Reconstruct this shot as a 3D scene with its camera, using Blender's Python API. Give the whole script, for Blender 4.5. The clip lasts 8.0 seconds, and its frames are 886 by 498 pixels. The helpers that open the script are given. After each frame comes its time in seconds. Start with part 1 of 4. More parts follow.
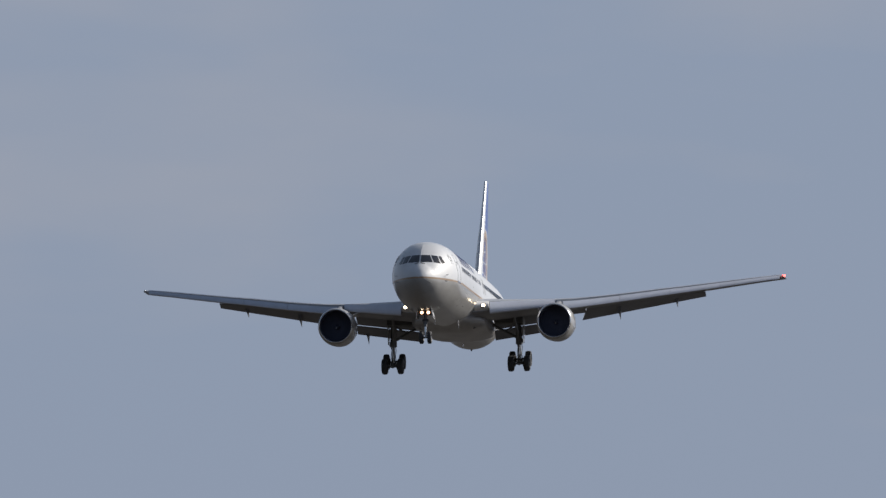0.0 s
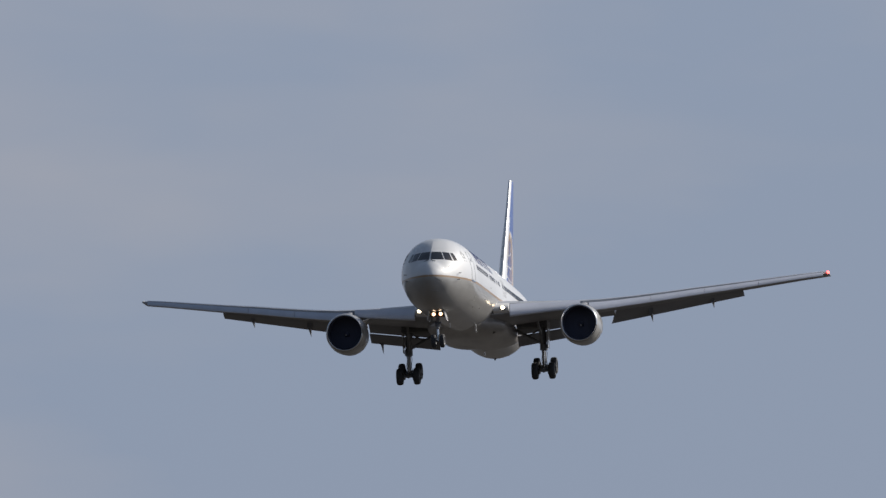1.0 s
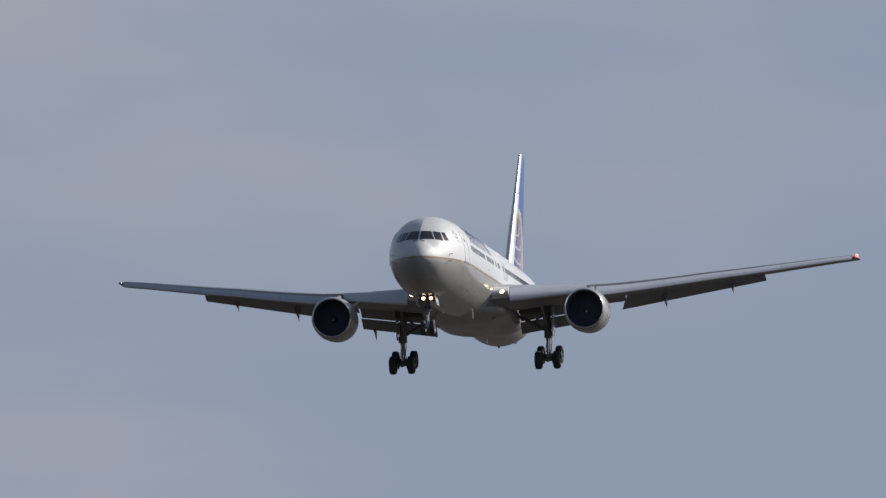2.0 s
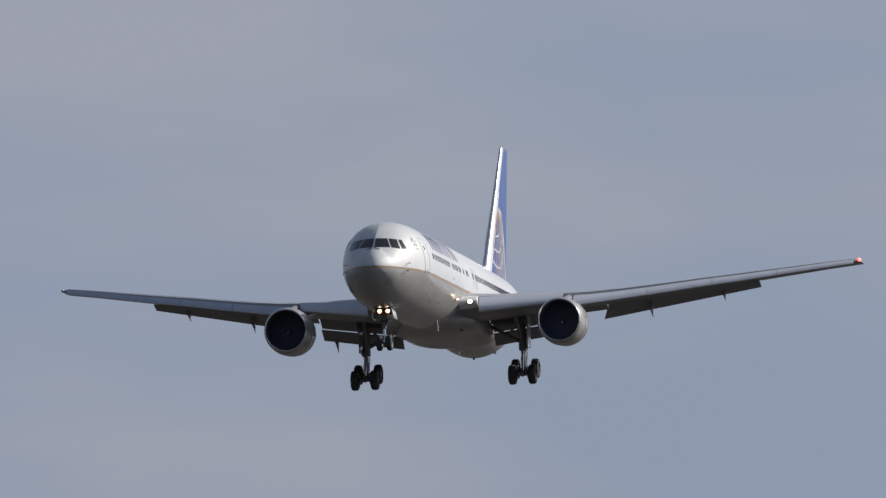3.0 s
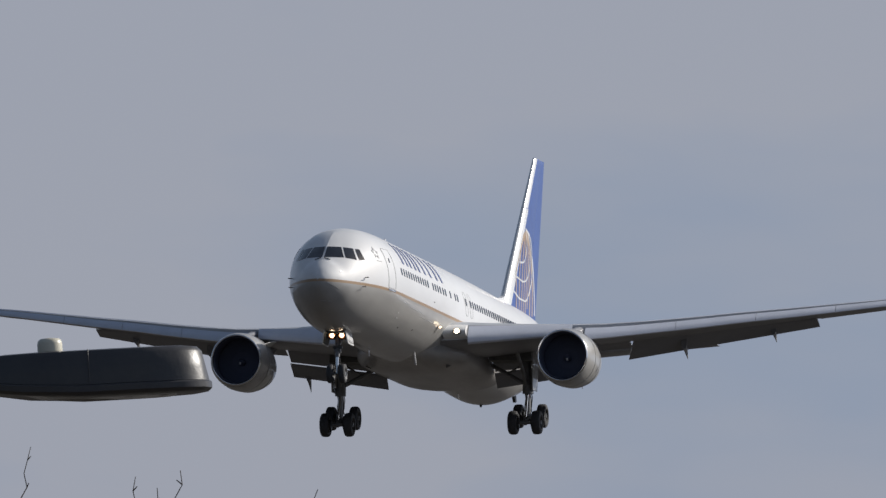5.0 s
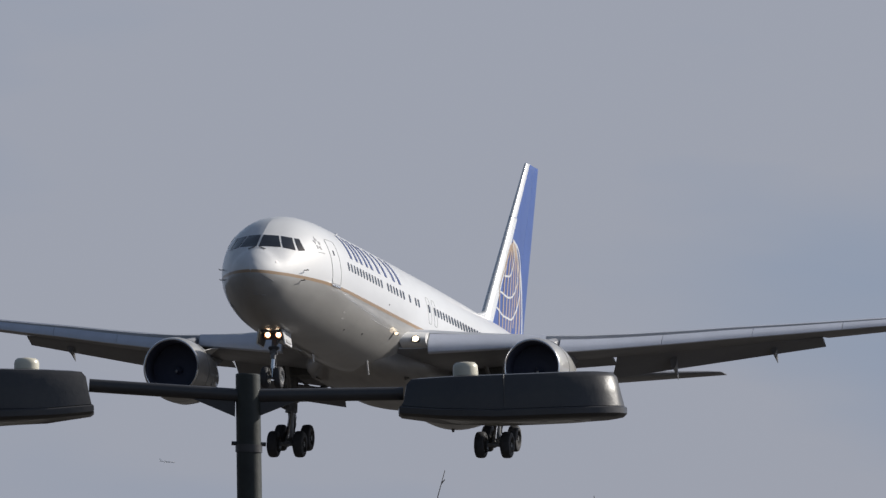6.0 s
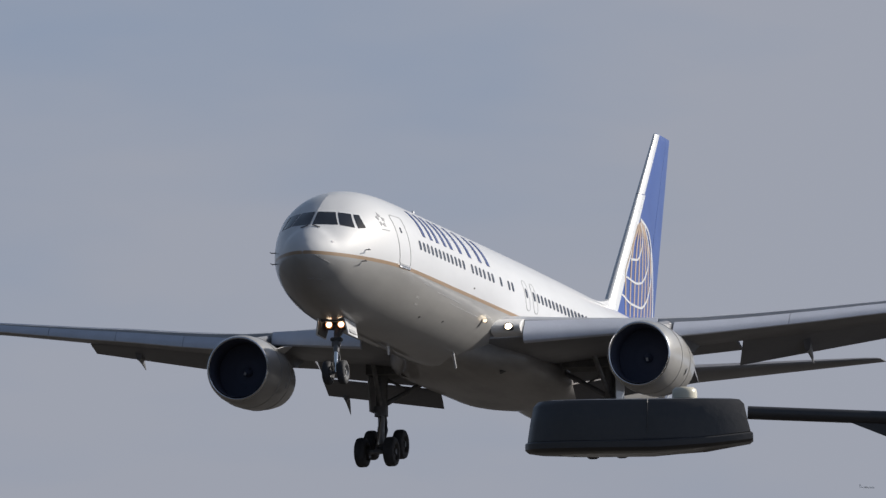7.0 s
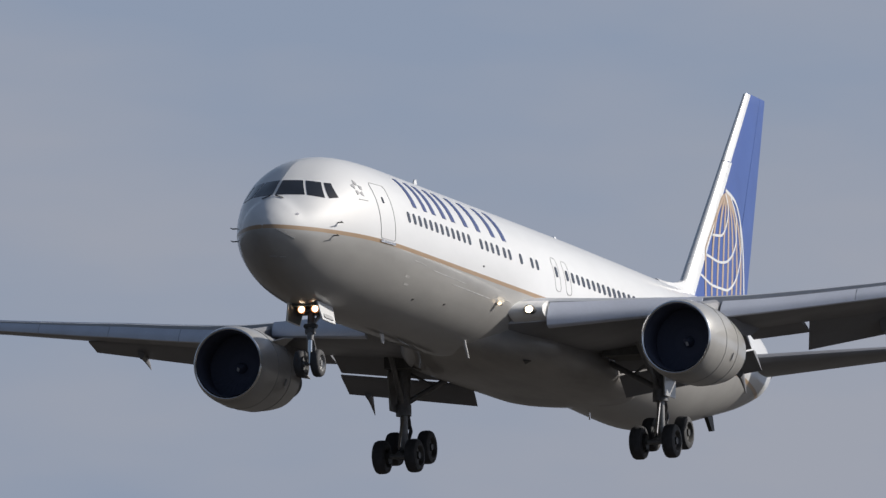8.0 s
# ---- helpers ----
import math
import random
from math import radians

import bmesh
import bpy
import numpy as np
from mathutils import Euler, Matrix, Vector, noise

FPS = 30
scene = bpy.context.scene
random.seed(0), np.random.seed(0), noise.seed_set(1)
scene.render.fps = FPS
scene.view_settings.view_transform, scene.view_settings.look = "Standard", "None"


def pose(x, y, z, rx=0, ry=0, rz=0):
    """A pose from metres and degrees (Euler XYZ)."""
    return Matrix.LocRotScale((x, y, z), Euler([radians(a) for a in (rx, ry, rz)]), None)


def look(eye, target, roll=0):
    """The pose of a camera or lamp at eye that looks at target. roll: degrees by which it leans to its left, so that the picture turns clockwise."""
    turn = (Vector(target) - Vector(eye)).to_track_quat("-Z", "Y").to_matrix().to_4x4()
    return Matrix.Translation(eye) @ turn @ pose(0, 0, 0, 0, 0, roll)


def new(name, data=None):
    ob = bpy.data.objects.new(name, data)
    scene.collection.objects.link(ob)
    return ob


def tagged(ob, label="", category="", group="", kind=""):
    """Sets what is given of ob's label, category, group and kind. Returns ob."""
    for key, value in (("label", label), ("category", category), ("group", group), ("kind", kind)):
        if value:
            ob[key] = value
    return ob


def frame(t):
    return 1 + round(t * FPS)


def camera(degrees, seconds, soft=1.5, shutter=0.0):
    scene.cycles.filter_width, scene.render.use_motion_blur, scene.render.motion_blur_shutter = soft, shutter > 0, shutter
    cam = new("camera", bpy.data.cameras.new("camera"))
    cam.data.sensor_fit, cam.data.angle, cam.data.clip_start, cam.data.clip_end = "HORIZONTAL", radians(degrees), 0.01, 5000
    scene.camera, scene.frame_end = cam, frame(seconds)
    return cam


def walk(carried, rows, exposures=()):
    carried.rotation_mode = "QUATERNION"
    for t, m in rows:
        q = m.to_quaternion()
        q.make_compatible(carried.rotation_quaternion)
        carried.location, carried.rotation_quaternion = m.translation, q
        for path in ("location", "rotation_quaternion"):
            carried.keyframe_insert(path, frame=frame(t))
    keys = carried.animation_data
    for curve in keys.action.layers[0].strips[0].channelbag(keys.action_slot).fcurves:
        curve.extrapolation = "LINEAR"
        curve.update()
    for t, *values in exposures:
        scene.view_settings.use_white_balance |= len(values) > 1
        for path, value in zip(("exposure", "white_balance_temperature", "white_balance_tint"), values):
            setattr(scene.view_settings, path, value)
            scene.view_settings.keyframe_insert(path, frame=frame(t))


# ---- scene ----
LENS = 3.5172
CAMERA_ROWS = [
    (0.0, 6.1862, 3.8275, -1.9931),
    (0.5, 6.6122, 3.8445, -2.0174),
    (0.7, 6.7828, 3.8488, -1.7413),
    (1.0, 7.0704, 3.8397, -1.2445),
    (1.2, 7.2502, 3.8238, -1.0402),
    (1.5, 7.5319, 3.7995, -1.0086),
    (1.7, 7.6966, 3.7894, -1.2819),
    (2.8, 8.7156, 3.7921, -1.0912),
    (3.0, 8.9366, 3.8256, -0.941),
    (3.2, 9.1637, 3.8304, -1.0096),
    (3.5, 9.5372, 3.8632, -1.3671),
    (3.7, 9.7712, 3.8628, -1.6923),
    (4.0, 10.1532, 3.8796, -2.0766),
    (4.2, 10.458, 3.879, -1.93),
    (4.5, 10.8545, 3.8885, -1.7254),
    (4.7, 11.1951, 3.9014, -1.5227),
    (5.8, 12.9301, 3.9601, -2.5628),
    (6.0, 13.3024, 3.9717, -2.55),
    (6.2, 13.806, 3.976, -2.1),
    (6.3, 14.101, 3.978, -1.82),
    (6.5, 14.6264, 3.9786, -1.3233),
    (6.7, 15.125, 3.984, -1.13),
    (7.0, 15.9071, 3.996, -1.0172),
    (7.3, 16.6584, 4.0233, -1.4101),
    (7.5, 17.1878, 4.0555, -1.627),
    (7.6, 17.461, 4.0735, -1.9621),
    (8.0, 18.8074, 4.1242, -1.4248),
]
FLIGHT_ROWS = [
    (0.0, -112.685, 1022.921, 69.047, 180.323, 0.468, 3.037),
    (0.5, -115.77, 986.094, 66.913, 180.287, 0.797, 3.249),
    (1.0, -118.81, 949.325, 64.714, 180.266, 1.093, 3.313),
    (1.5, -121.805, 912.614, 62.469, 180.276, 1.276, 3.254),
    (2.0, -124.756, 875.962, 60.193, 180.194, 1.061, 3.1),
    (2.5, -127.661, 839.367, 57.903, 180.14, 0.824, 2.875),
    (3.0, -130.52, 802.83, 55.617, 180.11, 0.604, 2.607),
    (3.5, -133.334, 766.35, 53.35, 179.955, 0.513, 2.322),
    (4.0, -136.102, 729.927, 51.12, 179.856, 0.429, 2.046),
    (4.5, -138.825, 693.558, 48.944, 179.8, 0.966, 1.806),
    (5.0, -141.501, 657.245, 46.839, 179.887, 1.541, 1.627),
    (5.5, -144.132, 620.991, 44.82, 179.987, 2.108, 1.537),
    (6.0, -146.716, 584.794, 42.906, 180.069, 2.58, 1.562),
    (6.5, -149.253, 548.655, 41.112, 180.203, 2.893, 1.728),
    (7.0, -151.744, 512.576, 39.456, 180.158, 2.906, 2.061),
    (7.5, -154.189, 476.555, 37.954, 179.774, 2.62, 2.588),
    (8.0, -156.586, 440.59, 36.623, 179.468, 2.586, 3.335),
]
RUDDER_ROWS = [(0.0, 0.0), (1.5, 0.0), (3.0, -4.5), (4.0, -5.5), (4.5, -5.5), (6.0, -5.0), (6.5, -1.5), (7.0, 0.0), (8.0, 0.0)]
cam = camera(LENS, 8.0, soft=1.4)
EYE = (0.0, 0.0, 1.7)


def turned(pan, tilt, roll):
    """Heading, pitch and bank in degrees, in the order of a pan head."""
    return (Matrix.Rotation(radians(pan), 4, "Z") @ Matrix.Rotation(radians(tilt), 4, "X")
            @ Matrix.Rotation(radians(roll), 4, "Y"))


walk(cam, [(t, Matrix.Translation(EYE) @ turned(a, b, c) @ pose(0, 0, 0, 90)) for t, a, b, c in CAMERA_ROWS])

# ---- light ----
SUN_EL, SUN_AZ = radians(30), radians(55)   # azimuth clockwise from +y
sun_way = Vector((math.sin(SUN_AZ) * math.cos(SUN_EL), math.cos(SUN_AZ) * math.cos(SUN_EL), math.sin(SUN_EL)))
sun = new("sun", bpy.data.lights.new("sun", "SUN"))
sun.data.energy, sun.data.angle, sun.data.color = 4.1, radians(0.53), (1.0, 0.955, 0.89)
sun.matrix_world = look(sun_way * 50, (0, 0, 0))

world = bpy.data.worlds.new("world")
scene.world = world
world.use_nodes = True
wt = world.node_tree
wt.nodes.clear()


def wnode(kind, **kw):
    n = wt.nodes.new(kind)
    for key, value in kw.items():
        n.inputs[key].default_value = value
    return n


sky = wt.nodes.new("ShaderNodeTexSky")
sky.sky_type, sky.sun_disc = "NISHITA", False
sky.sun_elevation, sky.sun_rotation = SUN_EL, SUN_AZ
sky.air_density, sky.dust_density = 1.0, 1.5
coord = wt.nodes.new("ShaderNodeTexCoord")
stretch = wt.nodes.new("ShaderNodeMapping")
stretch.inputs["Scale"].default_value = (18, 18, 60)
wt.links.new(coord.outputs["Generated"], stretch.inputs["Vector"])
clouds = wnode("ShaderNodeTexNoise", Scale=1.0, Detail=4.0, Roughness=0.5)
wt.links.new(stretch.outputs[0], clouds.inputs["Vector"])
cover = wt.nodes.new("ShaderNodeMapRange")
cover.inputs["From Min"].default_value, cover.inputs["From Max"].default_value = 0.36, 0.64
split = wt.nodes.new("ShaderNodeSeparateXYZ")
wt.links.new(coord.outputs["Generated"], split.inputs[0])


def ramp_of(source, a, b, lo, hi):
    n = wt.nodes.new("ShaderNodeMapRange")
    n.interpolation_type = "SMOOTHSTEP"
    for key, value in (("From Min", a), ("From Max", b), ("To Min", lo), ("To Max", hi)):
        n.inputs[key].default_value = value
    wt.links.new(source, n.inputs["Value"])
    return n.outputs[0]


def summed(a, b, operation="ADD"):
    n = wt.nodes.new("ShaderNodeMath")
    n.operation = operation
    wt.links.new(a, n.inputs[0])
    wt.links.new(b, n.inputs[1])
    return n.outputs[0]


# a thicker veil to the left and upwards, clear blue low on the other side
banks = summed(clouds.outputs["Fac"], ramp_of(split.outputs["X"], -0.185, -0.075, 0.10, -0.16))
low_clear = summed(ramp_of(split.outputs["Z"], 0.050, 0.085, -0.15, 0.05), ramp_of(split.outputs["X"], -0.26, -0.17, 0.0, 1.0), "MULTIPLY")
high_clear = summed(ramp_of(split.outputs["Z"], 0.058, 0.100, 0.0, -0.16), ramp_of(split.outputs["X"], -0.32, -0.25, 1.0, 0.0), "MULTIPLY")
banks = summed(summed(summed(banks, low_clear), high_clear), ramp_of(split.outputs["X"], -0.36, -0.29, -0.16, 0.0))
wt.links.new(banks, cover.inputs["Value"])
cloud = wt.nodes.new("ShaderNodeMix")
cloud.data_type = "RGBA"
cloud.inputs["A"].default_value = (0.265, 0.322, 0.440, 1)
cloud.inputs["B"].default_value = (0.343, 0.365, 0.440, 1)
wt.links.new(cover.outputs[0], cloud.inputs["Factor"])
sky_level = wt.nodes.new("ShaderNodeVectorMath")
sky_level.operation = "SCALE"
sky_level.inputs["Scale"].default_value = 0.06
wt.links.new(sky.outputs[0], sky_level.inputs[0])
veil = wt.nodes.new("ShaderNodeMix")
veil.data_type = "RGBA"
haze = wt.nodes.new("ShaderNodeMapRange")
haze.interpolation_type = "SMOOTHSTEP"
haze.inputs["From Min"].default_value, haze.inputs["From Max"].default_value = 0.10, 0.40
haze.inputs["To Min"].default_value, haze.inputs["To Max"].default_value = 0.90, 0.18
wt.links.new(split.outputs["Z"], haze.inputs["Value"])
wt.links.new(haze.outputs[0], veil.inputs["Factor"])
facing = wt.nodes.new("ShaderNodeVectorMath")
facing.operation = "DOT_PRODUCT"
facing.inputs[1].default_value = sun_way
wt.links.new(coord.outputs["Generated"], facing.inputs[0])
scatter = summed(ramp_of(facing.outputs["Value"], -0.6, 0.25, 0.38, 1.0), ramp_of(facing.outputs["Value"], 0.5, 1.0, 1.0, 1.8), "MULTIPLY")
glare = wt.nodes.new("ShaderNodeVectorMath")
glare.operation = "SCALE"
wt.links.new(cloud.outputs["Result"], glare.inputs[0])
wt.links.new(scatter, glare.inputs["Scale"])
wt.links.new(glare.outputs[0], veil.inputs["B"])
wt.links.new(sky_level.outputs[0], veil.inputs["A"])
back = wt.nodes.new("ShaderNodeBackground")
wt.links.new(veil.outputs["Result"], back.inputs["Color"])
back.inputs["Strength"].default_value = 1.0
out = wt.nodes.new("ShaderNodeOutputWorld")
wt.links.new(back.outputs[0], out.inputs["Surface"])


# ---- materials ----
def material(name, colour, rough=0.5, metal=0.0, coat=0.0, vary=0.08, scale=1.0, fine=12.0, bump=0.0, streak=(1, 1, 1), glow=0.0, dirt=None):
    """A principled surface with soft stains and finer grain, laid out in object space in metres."""
    m = bpy.data.materials.new(name)
    m.use_nodes = True
    nt = m.node_tree
    b = nt.nodes["Principled BSDF"]
    b.inputs["Roughness"].default_value, b.inputs["Metallic"].default_value = rough, metal
    b.inputs["Coat Weight"].default_value = coat
    b.inputs["Coat Roughness"].default_value = 0.07
    tc = nt.nodes.new("ShaderNodeTexCoord")
    mp = nt.nodes.new("ShaderNodeMapping")
    mp.inputs["Scale"].default_value = streak
    nt.links.new(tc.outputs["Object"], mp.inputs["Vector"])
    n1 = nt.nodes.new("ShaderNodeTexNoise")
    n1.inputs["Scale"].default_value, n1.inputs["Detail"].default_value = scale, 5
    n2 = nt.nodes.new("ShaderNodeTexNoise")
    n2.inputs["Scale"].default_value, n2.inputs["Detail"].default_value = fine, 3
    nt.links.new(mp.outputs[0], n1.inputs["Vector"])
    nt.links.new(mp.outputs[0], n2.inputs["Vector"])
    add = nt.nodes.new("ShaderNodeMath")
    add.operation = "ADD"
    half = nt.nodes.new("ShaderNodeMath")
    half.operation = "MULTIPLY"
    half.inputs[1].default_value = 0.4
    nt.links.new(n2.outputs["Fac"], half.inputs[0])
    nt.links.new(n1.outputs["Fac"], add.inputs[0])
    nt.links.new(half.outputs[0], add.inputs[1])
    ramp = nt.nodes.new("ShaderNodeMapRange")
    ramp.inputs["From Min"].default_value, ramp.inputs["From Max"].default_value = 0.4, 1.0
    nt.links.new(add.outputs[0], ramp.inputs["Value"])
    mix = nt.nodes.new("ShaderNodeMix")
    mix.data_type = "RGBA"
    low = dirt or tuple(c * (1 - vary * 2) for c in colour)
    mix.inputs["A"].default_value = (*low, 1)
    mix.inputs["B"].default_value = (*colour, 1)
    nt.links.new(ramp.outputs[0], mix.inputs["Factor"])
    nt.links.new(mix.outputs["Result"], b.inputs["Base Color"])
    rr = nt.nodes.new("ShaderNodeMapRange")
    rr.inputs["To Min"].default_value, rr.inputs["To Max"].default_value = min(1, rough + 0.1), max(0.02, rough - 0.05)
    nt.links.new(n1.outputs["Fac"], rr.inputs["Value"])
    nt.links.new(rr.outputs[0], b.inputs["Roughness"])
    if bump:
        bp = nt.nodes.new("ShaderNodeBump")
        bp.inputs["Strength"].default_value, bp.inputs["Distance"].default_value = bump, 0.01
        nt.links.new(n2.outputs["Fac"], bp.inputs["Height"])
        nt.links.new(bp.outputs[0], b.inputs["Normal"])
    if glow:
        b.inputs["Emission Color"].default_value = (*colour, 1)
        b.inputs["Emission Strength"].default_value = glow
    return m


WHITE = material("white_paint", (0.76, 0.76, 0.76), 0.5, coat=0.6, vary=0.05, scale=0.6, fine=2.2, streak=(1, 0.4, 1), bump=0.06)
GREY = material("grey_paint", (0.42, 0.41, 0.395), 0.42, coat=0.6, vary=0.12, scale=0.7, fine=2.6, streak=(1, 0.35, 1), bump=0.08)
GOLD = material("gold_paint", (0.40, 0.27, 0.16), 0.35, coat=0.2, vary=0.05)
TAN = material("tan_paint", (0.50, 0.37, 0.27), 0.4, vary=0.05)
BLUE = material("blue_paint", (0.030, 0.085, 0.35), 0.3, coat=0.3, vary=0.08, scale=0.6)
NAVY = material("navy_lettering", (0.03, 0.055, 0.19), 0.35, vary=0.05)
GRIMY = material("grimy_grey_paint", (0.38, 0.36, 0.34), 0.38, coat=0.3, vary=0.22, scale=0.8, fine=4, streak=(1, 0.25, 1), bump=0.06)
# one light wing grey in two tones, the first darkened to carry underside shade
WING_GREY = material("shaded_wing_grey", (0.26, 0.262, 0.28), 0.4, coat=0.1, vary=0.12, scale=0.6, fine=8, streak=(0.6, 1.2, 1))
WING_LIT = material("lit_wing_grey", (0.52, 0.53, 0.56), 0.4, coat=0.15, vary=0.1, scale=0.6, fine=8, streak=(0.6, 1.2, 1))
SLAT_GREY = material("slat_enamel", (0.66, 0.69, 0.78), 0.34, metal=0.0, coat=0.3, vary=0.08, scale=0.8)
BARE = material("polished_aluminium", (0.82, 0.82, 0.82), 0.2, metal=1.0, vary=0.06, scale=1.2)
DARK_METAL = material("dark_metal", (0.09, 0.088, 0.085), 0.5, metal=0.5, vary=0.2, scale=3)
GEAR = material("gear_enamel", (0.24, 0.24, 0.245), 0.42, metal=0.2, vary=0.25, scale=4)
CHROME = material("chrome", (0.8, 0.8, 0.8), 0.12, metal=1.0, vary=0.03)
RUBBER = material("tyre_rubber", (0.06, 0.06, 0.064), 0.75, vary=0.2, scale=5, bump=0.2)
RIM = material("wheel_rim", (0.30, 0.30, 0.30), 0.4, metal=0.5, vary=0.15, scale=6)
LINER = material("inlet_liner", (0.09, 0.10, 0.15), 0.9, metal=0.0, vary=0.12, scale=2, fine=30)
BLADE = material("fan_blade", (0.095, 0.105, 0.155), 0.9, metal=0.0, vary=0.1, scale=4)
GLASS = material("cockpit_glass", (0.012, 0.014, 0.018), 0.06, coat=0.5, vary=0.1)
PANE = material("cabin_pane", (0.06, 0.065, 0.08), 0.12, vary=0.1)
BAY = material("wheel_bay", (0.16, 0.16, 0.155), 0.7, vary=0.2, scale=3)
CAP_PAINT = material("cap_enamel", (0.86, 0.85, 0.83), 0.28, metal=0.0, vary=0.05, scale=1.5)
BARE_WHITE = material("bright_leading_edge", (0.84, 0.84, 0.83), 0.25, metal=0.35, vary=0.04, scale=1.0)
# pale tone for glints and reflections painted on the skin
GLINT = material("pale_glint_paint", (0.78, 0.77, 0.75), 0.3, coat=0.4, vary=0.35, scale=3, fine=9)
SEAL = material("grey_seal", (0.38, 0.38, 0.39), 0.6, vary=0.1)
LIGHT = material("lit_lamp", (1.0, 0.84, 0.60), 0.2, glow=4.5)
# weak orange glow standing in for the halo round a lamp
LIGHT_HALO = material("lamp_halo_glow", (1.0, 0.36, 0.12), 0.3, glow=1.4)
LIGHT_DIM = material("dim_lamp", (1.0, 0.78, 0.55), 0.2, glow=1.8)
NAV_RED = material("red_lamp", (1.0, 0.06, 0.05), 0.2, glow=10)
POLE = material("black_powder_coat", (0.044, 0.043, 0.047), 0.33, vary=0.25, scale=6, fine=40, bump=0.1, dirt=(0.066, 0.063, 0.06))
POLE_GREEN = material("dull_green_steel", (0.036, 0.042, 0.037), 0.5, vary=0.25, scale=9, fine=40, bump=0.1)
CELL = material("photocell_plastic", (0.72, 0.68, 0.55), 0.35, vary=0.1, scale=9)
LENS_GLASS = material("lamp_lens", (0.5, 0.5, 0.48), 0.2, vary=0.1)
BARK = material("twig_bark", (0.15, 0.12, 0.095), 0.8, vary=0.3, scale=12, bump=0.3)
FAR_HAZED = material("far_aircraft_hazed", (0.93, 0.94, 0.95), 0.6, vary=0.05)
GRASS = material("dry_grass", (0.048, 0.041, 0.034), 0.95, vary=0.3, scale=0.02, fine=0.6, bump=0.4, dirt=(0.040, 0.035, 0.030))


# ---- mesh tools ----
def part(name, bm, mat, parent=None, label="", smooth=True, angle=40):
    me = bpy.data.meshes.new(name)
    bmesh.ops.recalc_face_normals(bm, faces=bm.faces)
    for e in bm.edges:
        if len(e.link_faces) == 2 and e.calc_face_angle(0) > radians(angle):
            e.smooth = False
    for f in bm.faces:
        f.smooth = smooth
    bm.to_mesh(me)
    bm.free()
    for m in (mat if isinstance(mat, (list, tuple)) else [mat]):
        me.materials.append(m)
    ob = new(name, me)
    if parent:
        ob.parent = parent
    if label:
        tagged(ob, label)
    return ob


def loft(rings, caps=True, close=True, bm=None):
    """Skin through rings of equally many points."""
    bm = bm or bmesh.new()
    vs = [[bm.verts.new(p) for p in r] for r in rings]
    n = len(rings[0])
    for a, b in zip(vs, vs[1:]):
        for i in range(n if close else n - 1):
            j = (i + 1) % n
            bm.faces.new((a[i], a[j], b[j], b[i]))
    if caps:
        bm.faces.new(vs[0])
        bm.faces.new(vs[-1])
    return bm


def tube(a, b, r0, r1=None, n=12, bm=None):
    a, b = Vector(a), Vector(b)
    r1 = r0 if r1 is None else r1
    way = (b - a).normalized()
    u = way.orthogonal().normalized()
    w = way.cross(u)
    ring = lambda c, r: [c + r * (math.cos(2 * math.pi * i / n) * u + math.sin(2 * math.pi * i / n) * w) for i in range(n)]
    return loft([ring(a, r0), ring(b, r1)], bm=bm)


def box(lo, hi, bm=None, bevel=0.0):
    bm = bm or bmesh.new()
    x0, y0, z0 = lo
    x1, y1, z1 = hi
    loft([[(x0, y0, z0), (x1, y0, z0), (x1, y1, z0), (x0, y1, z0)], [(x0, y0, z1), (x1, y0, z1), (x1, y1, z1), (x0, y1, z1)]], bm=bm)
    if bevel:
        bmesh.ops.bevel(bm, geom=bm.edges[:], offset=bevel, segments=2, affect="EDGES")
    return bm


def slab(corners, thick, bm=None):
    """A plate with four or more corners, thickened along its normal."""
    c = [Vector(p) for p in corners]
    n = (c[1] - c[0]).cross(c[2] - c[0]).normalized() * (thick / 2)
    return loft([[p - n for p in c], [p + n for p in c]], bm=bm)


def revolve(profile, centre, n=48, bm=None, axis="y", squash=None):
    """Profile points (distance aft, radius) about a fore-and-aft axis through centre."""
    rings = []
    for s, r in profile:
        ring = []
        for i in range(n):
            a = 2 * math.pi * i / n
            x, z = r * math.cos(a), r * math.sin(a)
            if squash and z < 0:
                z *= squash
            ring.append((centre[0] + x, -(centre[1] + s), centre[2] + z))
        rings.append(ring)
    return loft(rings, caps=False, bm=bm)


def smooth_table(table):
    t = np.array(table, float)
    x, y = t[:, 0], t[:, 1:]
    d = np.diff(y, axis=0) / np.diff(x)[:, None]
    m = np.zeros_like(y)
    m[0], m[-1] = d[0], d[-1]
    h = np.diff(x)
    for i in range(1, len(x) - 1):
        for j in range(y.shape[1]):
            if d[i - 1, j] * d[i, j] > 0:
                w1, w2 = 2 * h[i] + h[i - 1], h[i] + 2 * h[i - 1]
                m[i, j] = (w1 + w2) / (w1 / d[i - 1, j] + w2 / d[i, j])

    def at(s):
        s = min(max(s, x[0]), x[-1])
        i = min(int(np.searchsorted(x, s, "right")) - 1, len(x) - 2)
        u = (s - x[i]) / h[i]
        return ((2 * u**3 - 3 * u**2 + 1) * y[i] + (u**3 - 2 * u**2 + u) * h[i] * m[i]
                + (3 * u**2 - 2 * u**3) * y[i + 1] + (u**3 - u**2) * h[i] * m[i + 1])
    return at


